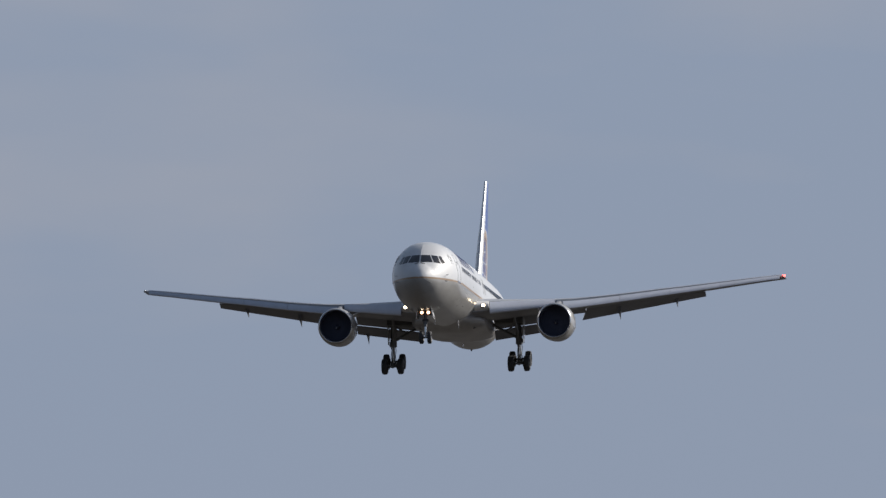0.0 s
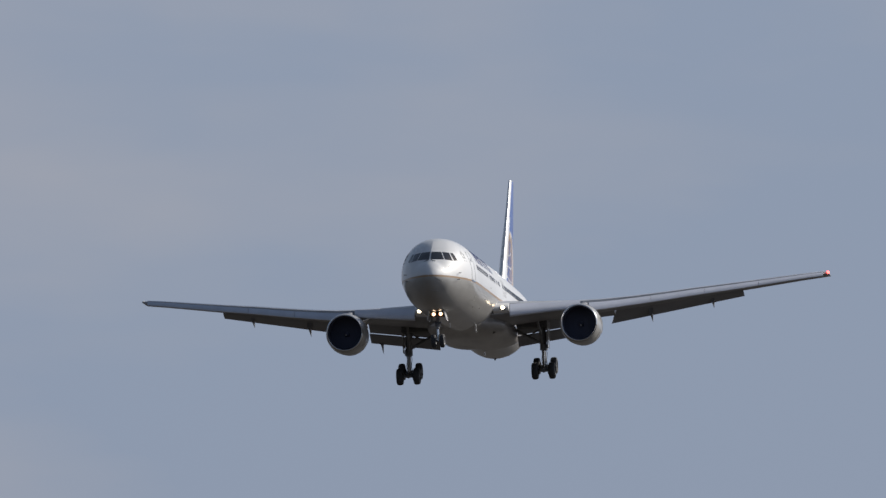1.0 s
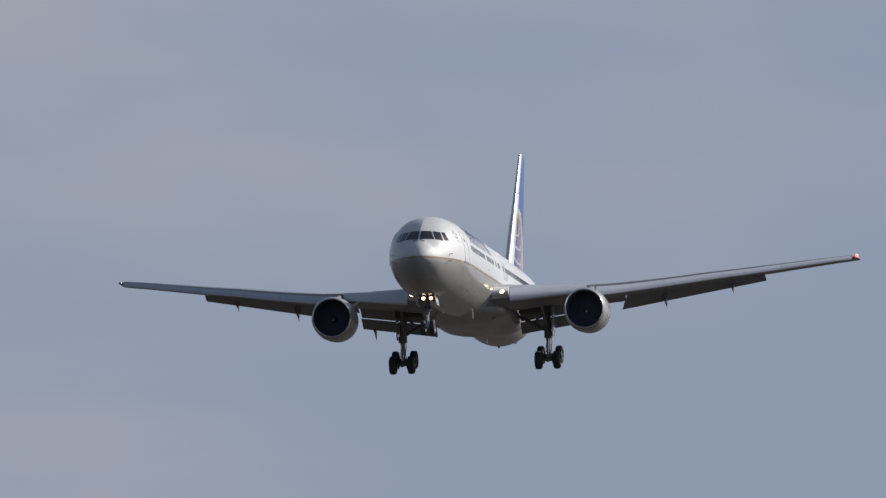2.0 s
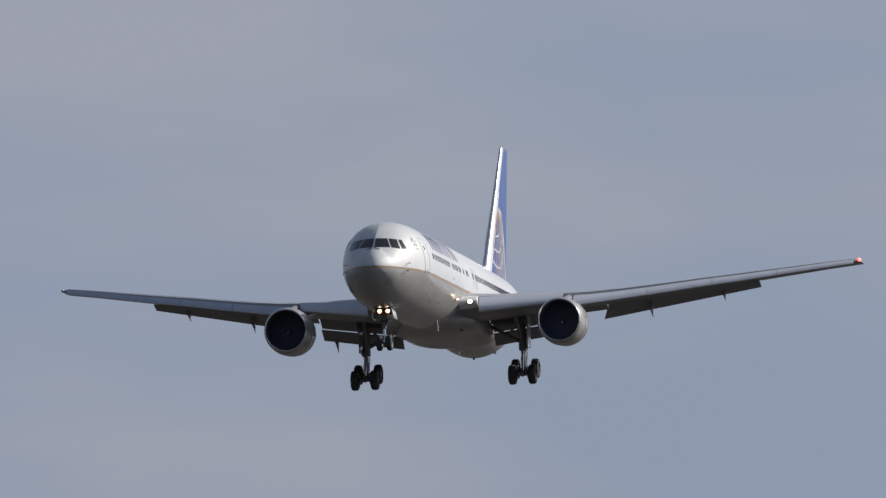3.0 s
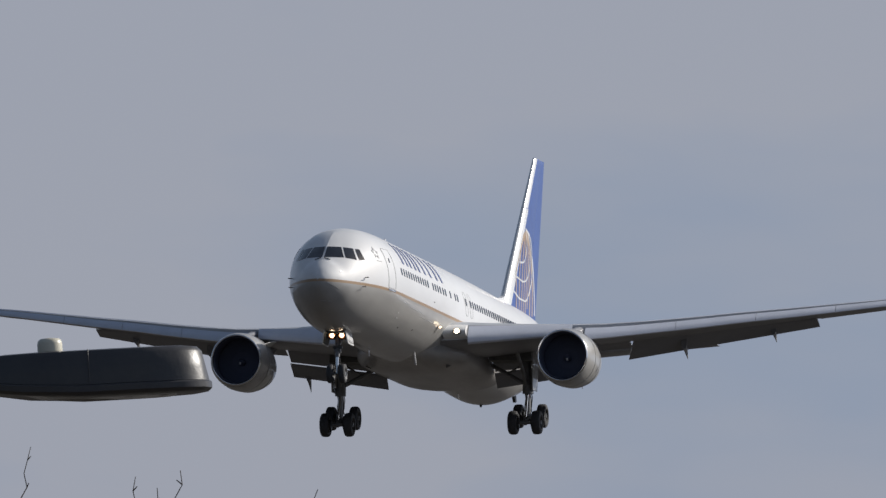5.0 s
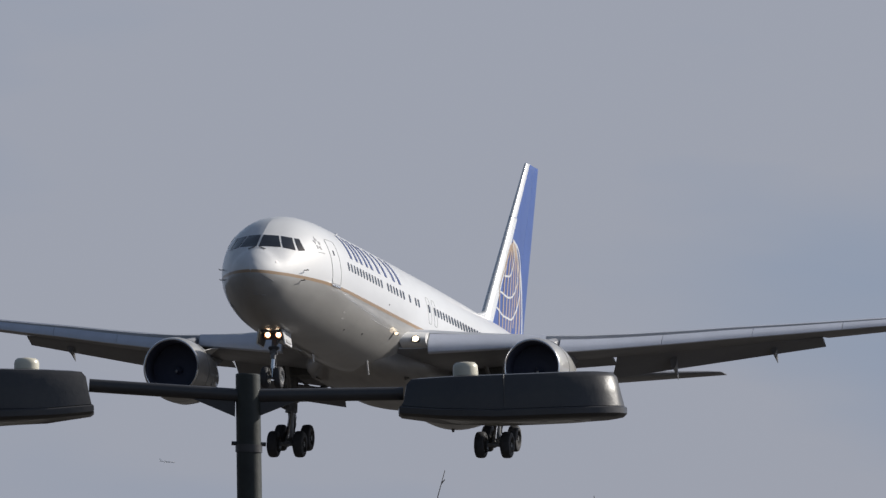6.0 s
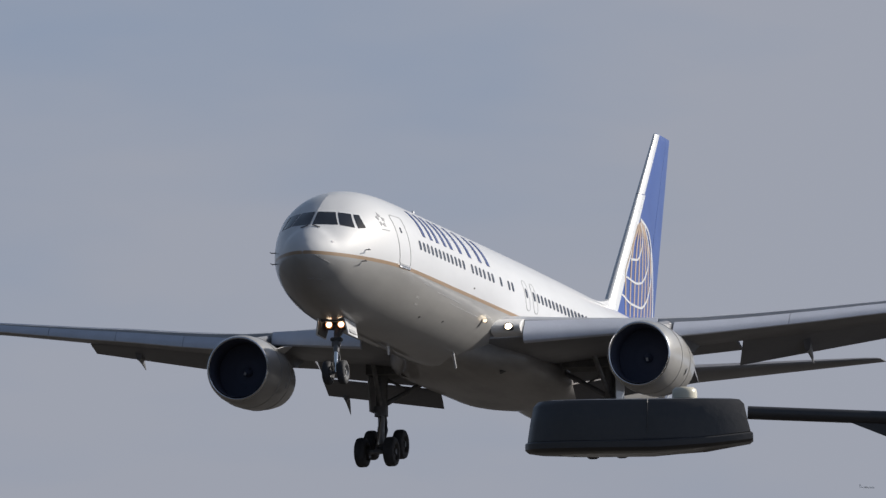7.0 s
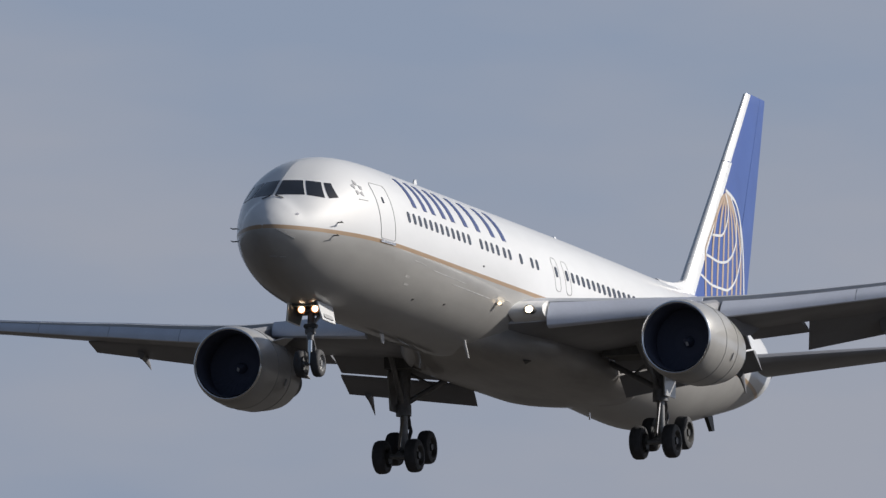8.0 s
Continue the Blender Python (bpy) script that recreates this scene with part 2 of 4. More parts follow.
# ---- the ground ----
def ground():
    bm = bmesh.new()
    rings = []
    for r in (0.5, 20, 60, 150, 400, 1000, 2500, 4800):
        rings.append([(r * math.cos(2 * math.pi * i / 64), r * math.sin(2 * math.pi * i / 64), 0.0) for i in range(64)])
    loft(rings, caps=False, bm=bm)
    bm.faces.new([v for v in bm.verts][:64])
    tagged(part("ground", bm, GRASS), "flat dry grassland under the approach path", "ground", kind="structure")


ground()

# ---- the airliner: x to its right wing, y forward with the nose at 0, z up from the fuselage axis ----
BODY = smooth_table([
    # distance aft, half width, top, bottom, roundness
    (0.78, 0.02, -0.52, -0.56, 2.0), (0.82, 0.21, -0.32, -0.77, 2.0), (0.92, 0.37, -0.16, -0.94, 2.0), (1.1, 0.58, 0.06, -1.17, 2.0),
    (1.4, 0.83, 0.30, -1.45, 2.0), (1.8, 1.10, 0.56, -1.73, 2.0), (2.2, 1.33, 0.83, -1.95, 2.05), (2.6, 1.505, 1.14, -2.12, 2.1),
    (3.1, 1.71, 1.46, -2.29, 2.12), (3.8, 1.955, 1.85, -2.45, 2.12), (4.6, 2.175, 2.14, -2.57, 2.1), (5.8, 2.38, 2.39, -2.66, 2.08),
    (7.5, 2.49, 2.51, -2.70, 2.08), (9.5, 2.515, 2.55, -2.705, 2.05), (27.0, 2.515, 2.53, -2.72, 2.05), (33.0, 2.515, 2.49, -2.82, 2.05), (39.3, 2.49, 2.43, -3.0, 2.05),
    (41.5, 2.39, 2.42, -2.68, 2.05), (44.5, 2.17, 2.40, -2.15, 2.02), (47.0, 1.84, 2.39, -1.66, 2.0), (49.3, 1.44, 2.28, -1.22, 2.0),
    (51.5, 0.98, 2.05, -0.70, 2.0), (53.3, 0.56, 1.62, -0.18, 2.0), (54.2, 0.30, 1.20, 0.18, 2.0), (54.4, 0.10, 0.85, 0.50, 2.0)])
def evened(table, start, width=0.055, steps=420):
    """The table with its small kinks rubbed out, along the square root of the distance aft."""
    q = np.linspace(0, math.sqrt(54.4 - start), steps)
    rows = np.array([table(start + v * v) for v in q])
    k = np.arange(-40, 41) * (q[1] - q[0])
    soft = np.exp(-(k / width) ** 2 / 2)
    soft /= soft.sum()
    out_rows = rows.copy()
    for c in range(rows.shape[1]):
        mirror = 2 * rows[0, c] - rows[1:41, c][::-1]
        end = 2 * rows[-1, c] - rows[-41:-1, c][::-1]
        out_rows[:, c] = np.convolve(np.concatenate([mirror, rows[:, c], end]), soft, "valid")

    def at(s):
        v = math.sqrt(max(0.0, s - start))
        return tuple(float(np.interp(v, q, out_rows[:, c])) for c in range(out_rows.shape[1]))
    return at


BODY = evened(BODY, 0.78)
STRIPE_Z, STRIPE_W = -0.47, 0.13


def ridge(s):
    """Height of the crease along the top of the nose."""
    k = min(1.0, max(0.0, (s - 1.5) / 0.5), max(0.0, (5.6 - s) / 2.4))
    return 0.085 * k * k * (3 - 2 * k)


def low_swell(s):
    """How far the lower quarters of the section stand out from an ellipse."""
    return -0.030 + 0.030 * min(1.0, max(0.0, (s - 3.0) / 4.0))


def section(s):
    """Half width, middle height, half height, upper and lower swell of the quarters."""
    w, zt, zb, p = BODY(s)
    zt -= ridge(s)
    return w, (zt + zb) / 2, (zt - zb) / 2, 2 ** (0.5 - 1 / p) - 1, low_swell(s)


def reach(ang, up, low):
    """Radius of the unit section; the swell dies out smoothly at the waist, roof and keel."""
    return 1 + (up if math.sin(ang) > 0 else low) * math.sin(2 * ang) ** 2


def angle_at(u, up, low):
    """Angle on the right half whose height is u of the half height."""
    a, b = -math.pi / 2, math.pi / 2
    for _ in range(36):
        m = (a + b) / 2
        a, b = (m, b) if math.sin(m) * reach(m, up, low) < u else (a, m)
    return (a + b) / 2


def tent(x):
    return max(0.0, 1 - abs(x) / 0.6)


def skin(s, ang, off=0.0):
    """A point of the fuselage skin at s metres aft; ang in radians from the right side up over the top."""
    w, zc, h, up, low = section(s)
    r = reach(ang, up, low)
    x, z = r * math.cos(ang), r * math.sin(ang)
    return Vector(((w + off) * x, -s, zc + (h + off) * z + (ridge(s) * tent(w * x) if z > 0 else 0)))


def skin_at(s, z, side=-1, off=0.0):
    """A point of the skin at s metres aft and height z."""
    w, zc, h, up, low = section(s)
    u = max(-1.0, min(1.0, (z - zc) / h))
    a = angle_at(u, up, low)
    x = math.cos(a) * reach(a, up, low)
    n = Vector((side * x / w, 0, (z - zc) / h / h)).normalized()
    return Vector((side * w * x, -s, z)) + n * off


def skin_front(x, z, off=0.0):
    """The point of the nose that is met from the front at x, z."""
    lo, hi = 0.8, 8.0
    for _ in range(40):
        mid = (lo + hi) / 2
        w, zc, h, up, low = section(mid)
        zz = z - (ridge(mid) * tent(x) if z > zc else 0)
        a = math.atan2((zz - zc) / h, abs(x) / w)
        inside = math.hypot(x / w, (zz - zc) / h) < reach(a, up, low)
        lo, hi = (lo, mid) if inside else (mid, hi)
    e = 0.02
    if off:
        a, b, c = skin_front(x, z), skin_front(x + e, z), skin_front(x, z + e)
        n = (b - a).cross(c - a).normalized()
        n = n if n.y > 0 else -n
        return a + n * off
    return Vector((x, -hi, z))


def band_angles(s):
    """Angles from the top down the right side, with a row on each edge of the painted line."""
    w, zc, h, up, low = section(s)
    a0, a1 = (angle_at(min(0.97, max(-0.97, (z - zc) / h)), up, low) for z in (STRIPE_Z, STRIPE_Z - STRIPE_W))
    if a0 - a1 < 0.004:
        a1 = a0 - 0.004
    high = [math.pi / 2 + (a0 - math.pi / 2) * i / 18 for i in range(19)]
    deep = [a1 + (-math.pi / 2 - a1) * i / 18 for i in range(19)]
    return high + deep


def patch(corners, off, mat, name, parent, nu=6, nv=4, label="", front=False, side=-1):
    """A plate lying on the skin: corners (s, z), or (x, z) seen from the front, in order round its edge."""
    place = (lambda a, b, o: skin_front(a, b, o)) if front else (lambda a, b, o: skin_at(a, b, side, o))
    bm = bmesh.new()
    c = [Vector(p) for p in corners]
    grid = {}
    for k, o in ((0, off), (1, -0.02)):
        for i in range(nu + 1):
            for j in range(nv + 1):
                u, v = i / nu, j / nv
                p = (c[0] * (1 - u) + c[1] * u) * (1 - v) + (c[3] * (1 - u) + c[2] * u) * v
                grid[k, i, j] = bm.verts.new(place(p.x, p.y, o))
    for i in range(nu):
        for j in range(nv):
            bm.faces.new([grid[0, a, b] for a, b in ((i, j), (i + 1, j), (i + 1, j + 1), (i, j + 1))])
    rim = [(i, 0) for i in range(nu)] + [(nu, j) for j in range(nv)] + [(i, nv) for i in range(nu, 0, -1)] + [(0, j) for j in range(nv, 0, -1)]
    for a, b in zip(rim, rim[1:] + rim[:1]):
        bm.faces.new((grid[0, a[0], a[1]], grid[0, b[0], b[1]], grid[1, b[0], b[1]], grid[1, a[0], a[1]]))
    return part(name, bm, mat, parent, label)


def strip_on_skin(points, width, off, mat, name, parent, side=-1, label="", closed=False):
    """A thin raised line along points (s, z) of the skin."""
    pts = [skin_at(s, z, side, off) for s, z in points]
    return ribbon(pts, width, mat, name, parent, label, closed, Vector((side, 0, 0.1)))


def ribbon(pts, width, mat, name, parent, label="", closed=False, out=Vector((-1, 0, 0)), thick=0.012):
    bm = bmesh.new()
    n = len(pts)
    rows = []
    for i, p in enumerate(pts):
        a = pts[(i - 1) % n] if closed or i > 0 else p
        b = pts[(i + 1) % n] if closed or i < n - 1 else p
        t = (b - a).normalized()
        w = t.cross(out).normalized() * width / 2
        rows.append([p - w, p + w, p + w - out * thick, p - w - out * thick])
    if closed:
        rows.append(rows[0])
    loft(rows, caps=not closed, bm=bm)
    bmesh.ops.remove_doubles(bm, verts=bm.verts[:], dist=1e-5)
    return part(name, bm, mat, parent, label)


airliner = tagged(new("airliner"), "white and grey twin-engine airliner with blue tail, landing gear lowered", "airplane")


def fuselage():
    bm = bmesh.new()
    stations = [0.78 + 4.22 * (i / 40) ** 2 for i in range(41)] + [5 + 0.5 * i for i in range(1, 9)] + [9 + i for i in range(1, 27)] + \
        [35 + 0.6 * i for i in range(1, 29)] + [52.0 + 0.3 * i for i in range(1, 8)] + [54.25, 54.35, 54.4]
    rows = []
    for s in stations:
        right = [bm.verts.new(skin(s, a)) for a in band_angles(s)]
        left = [bm.verts.new(Vector((-v.co.x, v.co.y, v.co.z))) for v in right[1:-1]]
        rows.append((right, [right[0]] + left + [right[-1]]))
    for (r0, l0), (r1, l1) in zip(rows, rows[1:]):
        for a, b in ((r0, r1), (l0, l1)):
            for i in range(len(a) - 1):
                f = bm.faces.new((a[i], a[i + 1], b[i + 1], b[i]))
                f.material_index = 0 if i < 18 else 1 if i == 18 else 2
    bm.edges.ensure_lookup_table()
    for (r0, _), (r1, _) in zip(rows, rows[1:]):
        e = bm.edges.get((r0[0], r1[0]))
        if e and 1.8 < -r0[0].co.y < 4.4:
            e.smooth = False
    for r, l in (rows[0], rows[-1]):
        f = bm.faces.new(r + l[-2:0:-1])
        f.material_index = 2
    body = part("fuselage", bm, [WHITE, GOLD, GREY], airliner, "white over grey fuselage skin parted by a gold line")
    # fairing where the wings meet the belly
    rings = []
    for i in range(33):
        s = 16.2 + 20.8 * i / 32
        k = min(1.0, (s - 16.2) / 7.0, (37.0 - s) / 6.0)
        k = k * k * (3 - 2 * k)
        w, zb, zt = 1.0 + 1.74 * k, -2.58 - 0.39 * k, -1.6 + 0.5 * k
        ring = []
        for j in range(28):
            a = 2 * math.pi * j / 28
            c, n = math.cos(a), math.sin(a)
            ring.append((w * math.copysign(abs(c) ** 0.75, c), -s, (zt + zb) / 2 + (zt - zb) / 2 * math.copysign(abs(n) ** 0.75, n)))
        rings.append(ring)
    part("belly_fairing", loft(rings), GRIMY, airliner, "grimy grey fairing under the wing roots")
    return body


body = fuselage()


def cockpit():
    for sd in (-1, 1):
        patch([(sd * 0.05, 0.65), (sd * 0.89, 0.67), (sd * 0.64, 1.22), (sd * 0.05, 1.22)], 0.012, GLASS, "windscreen", airliner, front=True, nu=8, nv=6, label="dark cockpit windscreen")
        patch([(sd * 0.96, 0.66), (sd * 1.39, 0.60), (sd * 1.13, 1.17), (sd * 0.72, 1.21)], 0.012, GLASS, "side_window", airliner, front=True, nu=6, nv=6, label="dark cockpit side window")
        patch([(sd * 1.48, 0.60), (sd * 1.66, 0.66), (sd * 1.36, 1.16), (sd * 1.20, 1.16)], 0.012, GLASS, "side_window", airliner, front=True, nu=6, nv=6, label="dark cockpit side window")
        # wipers and probes
        bm = tube(skin_front(sd * 0.08, 0.60, 0.03), skin_front(sd * 0.36, 0.50, 0.03), 0.018)
        part("wiper", bm, DARK_METAL, airliner)
        for x, z in ((1.75, -0.21), (1.67, -0.66)):
            p = skin_front(sd * x, z)
            bm = tube(p, p + Vector((sd * 0.16, 0.02, 0.0)), 0.02, n=8)
            tube(p + Vector((sd * 0.16, -0.05, 0)), p + Vector((sd * 0.17, 0.17, 0.015)), 0.02, 0.012, n=8, bm=bm)
            part("pitot_probe", bm, DARK_METAL, airliner)
    patch([(-0.93, -0.03), (-0.87, -0.03), (-0.87, -0.09), (-0.93, -0.09)], 0.02, CHROME, "ice_probe", airliner, front=True, nu=2, nv=2)
    pts = [skin_front(-0.42 - 0.44 * i / 8, -0.62 - 0.26 * i / 8, 0.015) for i in range(9)]
    ribbon(pts, 0.03, BARE_WHITE, "diverter_strip", airliner, out=Vector((-0.5, 0.8, -0.2)))


cockpit()


def nose_marks():
    for x0, x1, z in ((-0.50, -0.34, -1.50), (-0.26, -0.02, -1.48)):
        patch([(x0, z), (x1, z + 0.01), (x1, z + 0.05), (x0, z + 0.04)], 0.012, SEAL, "small_marking", airliner, front=True, nu=3, nv=1)


nose_marks()


def cabin_side(side):
    first = None
    rows = [8.34 + 0.553 * i for i in range(12)] + [15.65 + 0.57 * i for i in range(4)] + [18.05, 18.60, 19.77, 20.92, 21.47] + [23.48, 24.61] + \
        [25.24 + 0.56 * i for i in range(30)]
    for s in rows:
        w, h = 0.13, 0.185
        bm = bmesh.new()
        ring = []
        for j in range(16):
            a = 2 * math.pi * j / 16
            c, n = math.cos(a), math.sin(a)
            ring.append((w * math.copysign(abs(c) ** 0.6, c), h * math.copysign(abs(n) ** 0.75, n)))
        if s < 9.6 or first is None:
            outer = [skin_at(s + a, 0.56 + b, side, 0.012) - Vector((0, -s, 0)) for a, b in ring]
            inner = [skin_at(s + a, 0.56 + b, side, -0.03) - Vector((0, -s, 0)) for a, b in ring]
            loft([outer, inner], bm=bm)
            ob = part("cabin_window", bm, PANE, airliner, "small dark oval cabin window")
            first = ob.data if s > 9.6 else None
        else:
            bm.free()
            ob = new("cabin_window", first)
            ob.parent = airliner
            tagged(ob, "small dark oval cabin window")
        ob.location = (0, -s, 0)

    def outline(s0, s1, z0, z1, r, name, width=0.035, label=""):
        pts = []
        for cx, cz, a0 in ((s1 - r, z1 - r, 0), (s0 + r, z1 - r, 90), (s0 + r, z0 + r, 180), (s1 - r, z0 + r, 270)):
            pts += [(cx + r * math.cos(radians(a0 + 22.5 * i)), cz + r * math.sin(radians(a0 + 22.5 * i))) for i in range(5)]
        full = []
        for a, b in zip(pts, pts[1:] + pts[:1]):
            m = max(1, int(abs(a[1] - b[1]) / 0.15))
            full += [(a[0] + (b[0] - a[0]) * i / m, a[1] + (b[1] - a[1]) * i / m) for i in range(m)]
        return strip_on_skin(full, width, 0.008, SEAL, name, airliner, side, label, True)

    outline(5.76, 6.92, -0.43, 1.42, 0.12, "cabin_door", 0.032, "white cabin door outlined by a grey seal")
    outline(23.2, 23.78, -0.1, 1.05, 0.18, "exit_hatch", 0.03, "overwing exit hatch outline")
    outline(24.33, 24.91, -0.1, 1.05, 0.18, "exit_hatch", 0.03, "overwing exit hatch outline")
    patch([(6.22, 0.78), (6.34, 0.78), (6.34, 0.98), (6.22, 0.98)], 0.014, PANE, "door_window", airliner, side=side, nu=2, nv=2)
    patch([(5.76, -0.47), (6.92, -0.47), (6.92, -0.56), (5.76, -0.56)], 0.03, BARE, "door_sill", airliner, side=side, nu=3, nv=1, label="bright metal door sill")
    # the title along the cabin stands as plain upright bars
    for a, b in ((9.15, 9.53), (10.2, 10.56), (11.05, 11.43), (12.1, 12.48), (13.0, 13.4), (14.3, 14.7), (15.6, 16.0), (17.1, 17.5), (18.25, 18.65)):
        patch([(a, 1.0), (b, 1.0), (b, 2.0), (a, 2.0)], 0.012, NAVY, "title_bar", airliner, side=side, nu=3, nv=8, label="plain dark blue bar of the title")
    # small round emblem as five plain dark wedges
    for i in range(5):
        a = radians(90 + 72 * i)
        c = Vector((4.82 + 0.2 * math.cos(a), 1.1 + 0.2 * math.sin(a)))
        pts = [c + Vector((0.10 * math.cos(a + d), 0.10 * math.sin(a + d))) for d in (0, 2.1, 3.6, 4.6)]
        patch([tuple(p) for p in pts], 0.012, SEAL, "emblem_wedge", airliner, side=side, nu=2, nv=2)
    strip_on_skin([(4.62, 0.72), (5.15, 0.72)], 0.03, 0.01, SEAL, "small_marking", airliner, side)
    # static ports, drains and vents low on the flank
    for s, z in ((10.3, -1.93), (13.1, -1.78), (15.6, -0.23)):
        patch([(s, z), (s + 0.16, z + 0.02), (s + 0.14, z + 0.08), (s + 0.02, z + 0.06)], 0.012, DARK_METAL, "vent", airliner, side=side, nu=2, nv=2)
    # glints along the lap joint under the gold line, and small reflections, painted pale
    for s0, s1, z0, z1 in ((8.9, 10.1, -0.80, -0.83), (10.9, 14.2, -0.90, -0.95), (13.0, 16.9, -1.10, -1.13), (17.4, 18.9, -1.0, -1.02)):
        strip_on_skin([(s0 + (s1 - s0) * i / 8, z0 + (z1 - z0) * i / 8) for i in range(9)], 0.016, 0.003, GLINT, "lap_glint", airliner, side)
    for s, z, l, h in ((8.6, -1.38, 0.35, 0.07), (8.8, -1.60, 0.4, 0.05)):
        patch([(s, z), (s + l, z - 0.01), (s + l, z + h), (s, z + h)], 0.006, GLINT, "flank_reflection", airliner, side=side, nu=3, nv=2)



cabin_side(-1)
cabin_side(1)


# ---- wings ----
def wing_le(x):
    return 19.70 + 0.690 * (x - 2.7)


def wing_te(x):
    return 29.3 if x < 8.3 else 29.3 + (36.6 - 29.3) * (x - 8.3) / (23.75 - 8.3)


CREST = smooth_table([(0.0, -1.1), (2.7, -0.93), (5.4, -0.76), (9.2, -0.45), (11.1, -0.20), (13.0, 0.08), (15.0, 0.40), (17.0, 0.69), (20.0, 1.15), (22.3, 1.50), (23.8, 1.70)])


def wing_crest(x):
    """Height of the top of the leading edge."""
    return float(CREST(x)[0])


def wing_z(x):
    return wing_crest(x) - 0.07 - 0.028 * (wing_te(x) - wing_le(x))


def foil_half(u, t):
    return 5 * t * (0.2969 * math.sqrt(max(u, 0)) - 0.126 * u - 0.3516 * u**2 + 0.2843 * u**3 - 0.1036 * u**4)


def foil_ring(x, le, te, z, t, u0, u1, drop=0.0, n=9):
    """A cut of the wing between chord fractions u0 and u1; drop lowers the trailing edge."""
    c = te - le
    us = [u0 + (u1 - u0) * (i / (n - 1)) ** 1.6 for i in range(n)]
    up = [(x, -(le + c * u), z + c * (foil_half(u, t) * (1.05 + 0.08 * max(0.0, 1 - (x - 2.7) / 5))) - drop * u) for u in us]
    low = [(x, -(le + c * u), z - c * (foil_half(u, t) * 0.85) - drop * u) for u in us]
    return up + low[::-1]


def thick(x):
    return 0.145 - 0.035 * min(1, max(0, (x - 2.7) / 8)) + 0.02 * max(0, (x - 10.7) / 13)


def wing(sd):
    w = tagged(new("wing"), "swept grey wing with flaps and slats lowered")
    w.parent = airliner

    def mirrored(ring):
        return [(sd * p[0], p[1], p[2]) for p in ring]

    def cut(x, back):
        le, te = wing_le(x), wing_te(x)
        return mirrored(foil_ring(x, le, te, wing_z(x), thick(x), 0.035, (te - back - le) / (te - le), drop=0.32 - 0.01 * x))

    xs = [(1.2, 1.0), (2.7, 1.0), (4, 1.0), (5.5, 1.0), (7.5, 0.95), (9.08, 0.95), (11, 0.9), (13, 0.86), (15, 0.82), (17, 0.78),
          (18.0, 0.76), (18.04, 0.02), (20, 0.02), (22, 0.02), (23.3, 0.02)]
    rings = [cut(x, b) for x, b in xs]
    # rounded tip
    for x, k in ((23.6, 0.8), (23.75, 0.35)):
        le, te, z = wing_le(x) + (0.25 if k < 0.5 else 0.03), wing_te(x), wing_z(x)
        rings.append(mirrored(foil_ring(x, le, te, z, thick(x) * k, 0.035, 0.98, drop=0.08)))
    bm = loft(rings)
    bmesh.ops.recalc_face_normals(bm, faces=bm.faces)
    # faces turned up or forward take the lit tone, the rest the shaded one
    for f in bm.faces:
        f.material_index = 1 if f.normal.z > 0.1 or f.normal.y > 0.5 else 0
    part("wing_box", bm, [WING_GREY, WING_LIT], w, "grey wing box, shade painted into its underside")

    # slats, lowered ahead of the leading edge
    for a, b in ((3.25, 7.72), (8.28, 12.21), (12.23, 15.71), (15.73, 19.21), (19.23, 23.4)):
        rr = []
        for i in range(5):
            x = a + (b - a) * i / 4
            le, c, z, t = wing_le(x), wing_te(x) - wing_le(x), wing_z(x), thick(x)
            size = 0.16 if x > 8 else 0.078
            pts = [(u, foil_half(u, t) * 1.1) for u in (size, size * .75, size * .5, size * .28, size * .1, 0.0)] + [(u, -foil_half(u, t) * 0.8) for u in (size * .08, size * .2, size * .32)] + \
                [(size * .30, foil_half(size * .3, t) * 0.1), (size * .5, foil_half(size * .5, t) * 0.6), (size * .8, foil_half(size * .8, t) * 0.95)]
            an = radians(31)
            rear = (foil_half(size, t) * 1.1 - 0.02) * math.cos(an)
            ring = []
            for u, v in pts:
                du, dv = u - size, v - 0.02
                ru, rv = du * math.cos(an) - dv * math.sin(an), du * math.sin(an) + dv * math.cos(an)
                ring.append((sd * x, -(le + c * (ru + size * 0.62)), wing_crest(x) + c * (rv - rear)))
            rr.append(ring)
        part("slat", loft(rr), SLAT_GREY, w, "lowered leading-edge slat")

    # flaps: each a thin foil between two stations, given leading and trailing edge points
    def flap(name, s0, s1, t, label, skew=0.0):
        rr = []
        for i in range(7):
            k = i / 6
            x = s0[0] + (s1[0] - s0[0]) * k
            le = Vector((s0[1] + (s1[1] - s0[1]) * k, s0[2] + (s1[2] - s0[2]) * k))
            te = Vector((s0[3] + (s1[3] - s0[3]) * k, s0[4] + (s1[4] - s0[4]) * k))
            d = te - le
            nrm = Vector((-d.y, d.x))
            ring = []
            for u in (0, .06, .2, .45, .75, 1.0):
                p = le + d * u + nrm * (foil_half(u, t) + 0.004 + 0.10 * u * (1 - u))
                ring.append((sd * (x + skew * (1 - k) * (1 - 1.5 * u)), -p.x, p.y))
            for u in (1.0, .75, .45, .2, .06):
                p = le + d * u - nrm * (foil_half(u, t) * 0.6 + 0.004 - 0.10 * u * (1 - u))
                ring.append((sd * (x + skew * (1 - k) * (1 - 1.5 * u)), -p.x, p.y))
            rr.append(ring)
        part(name, loft(rr), WING_GREY, w, label)

    flap("inboard_flap", (2.75, 28.25, -1.55, 29.30, -2.28), (7.45, 28.45, -1.02, 29.45, -1.66), 0.16, "lowered inboard flap")
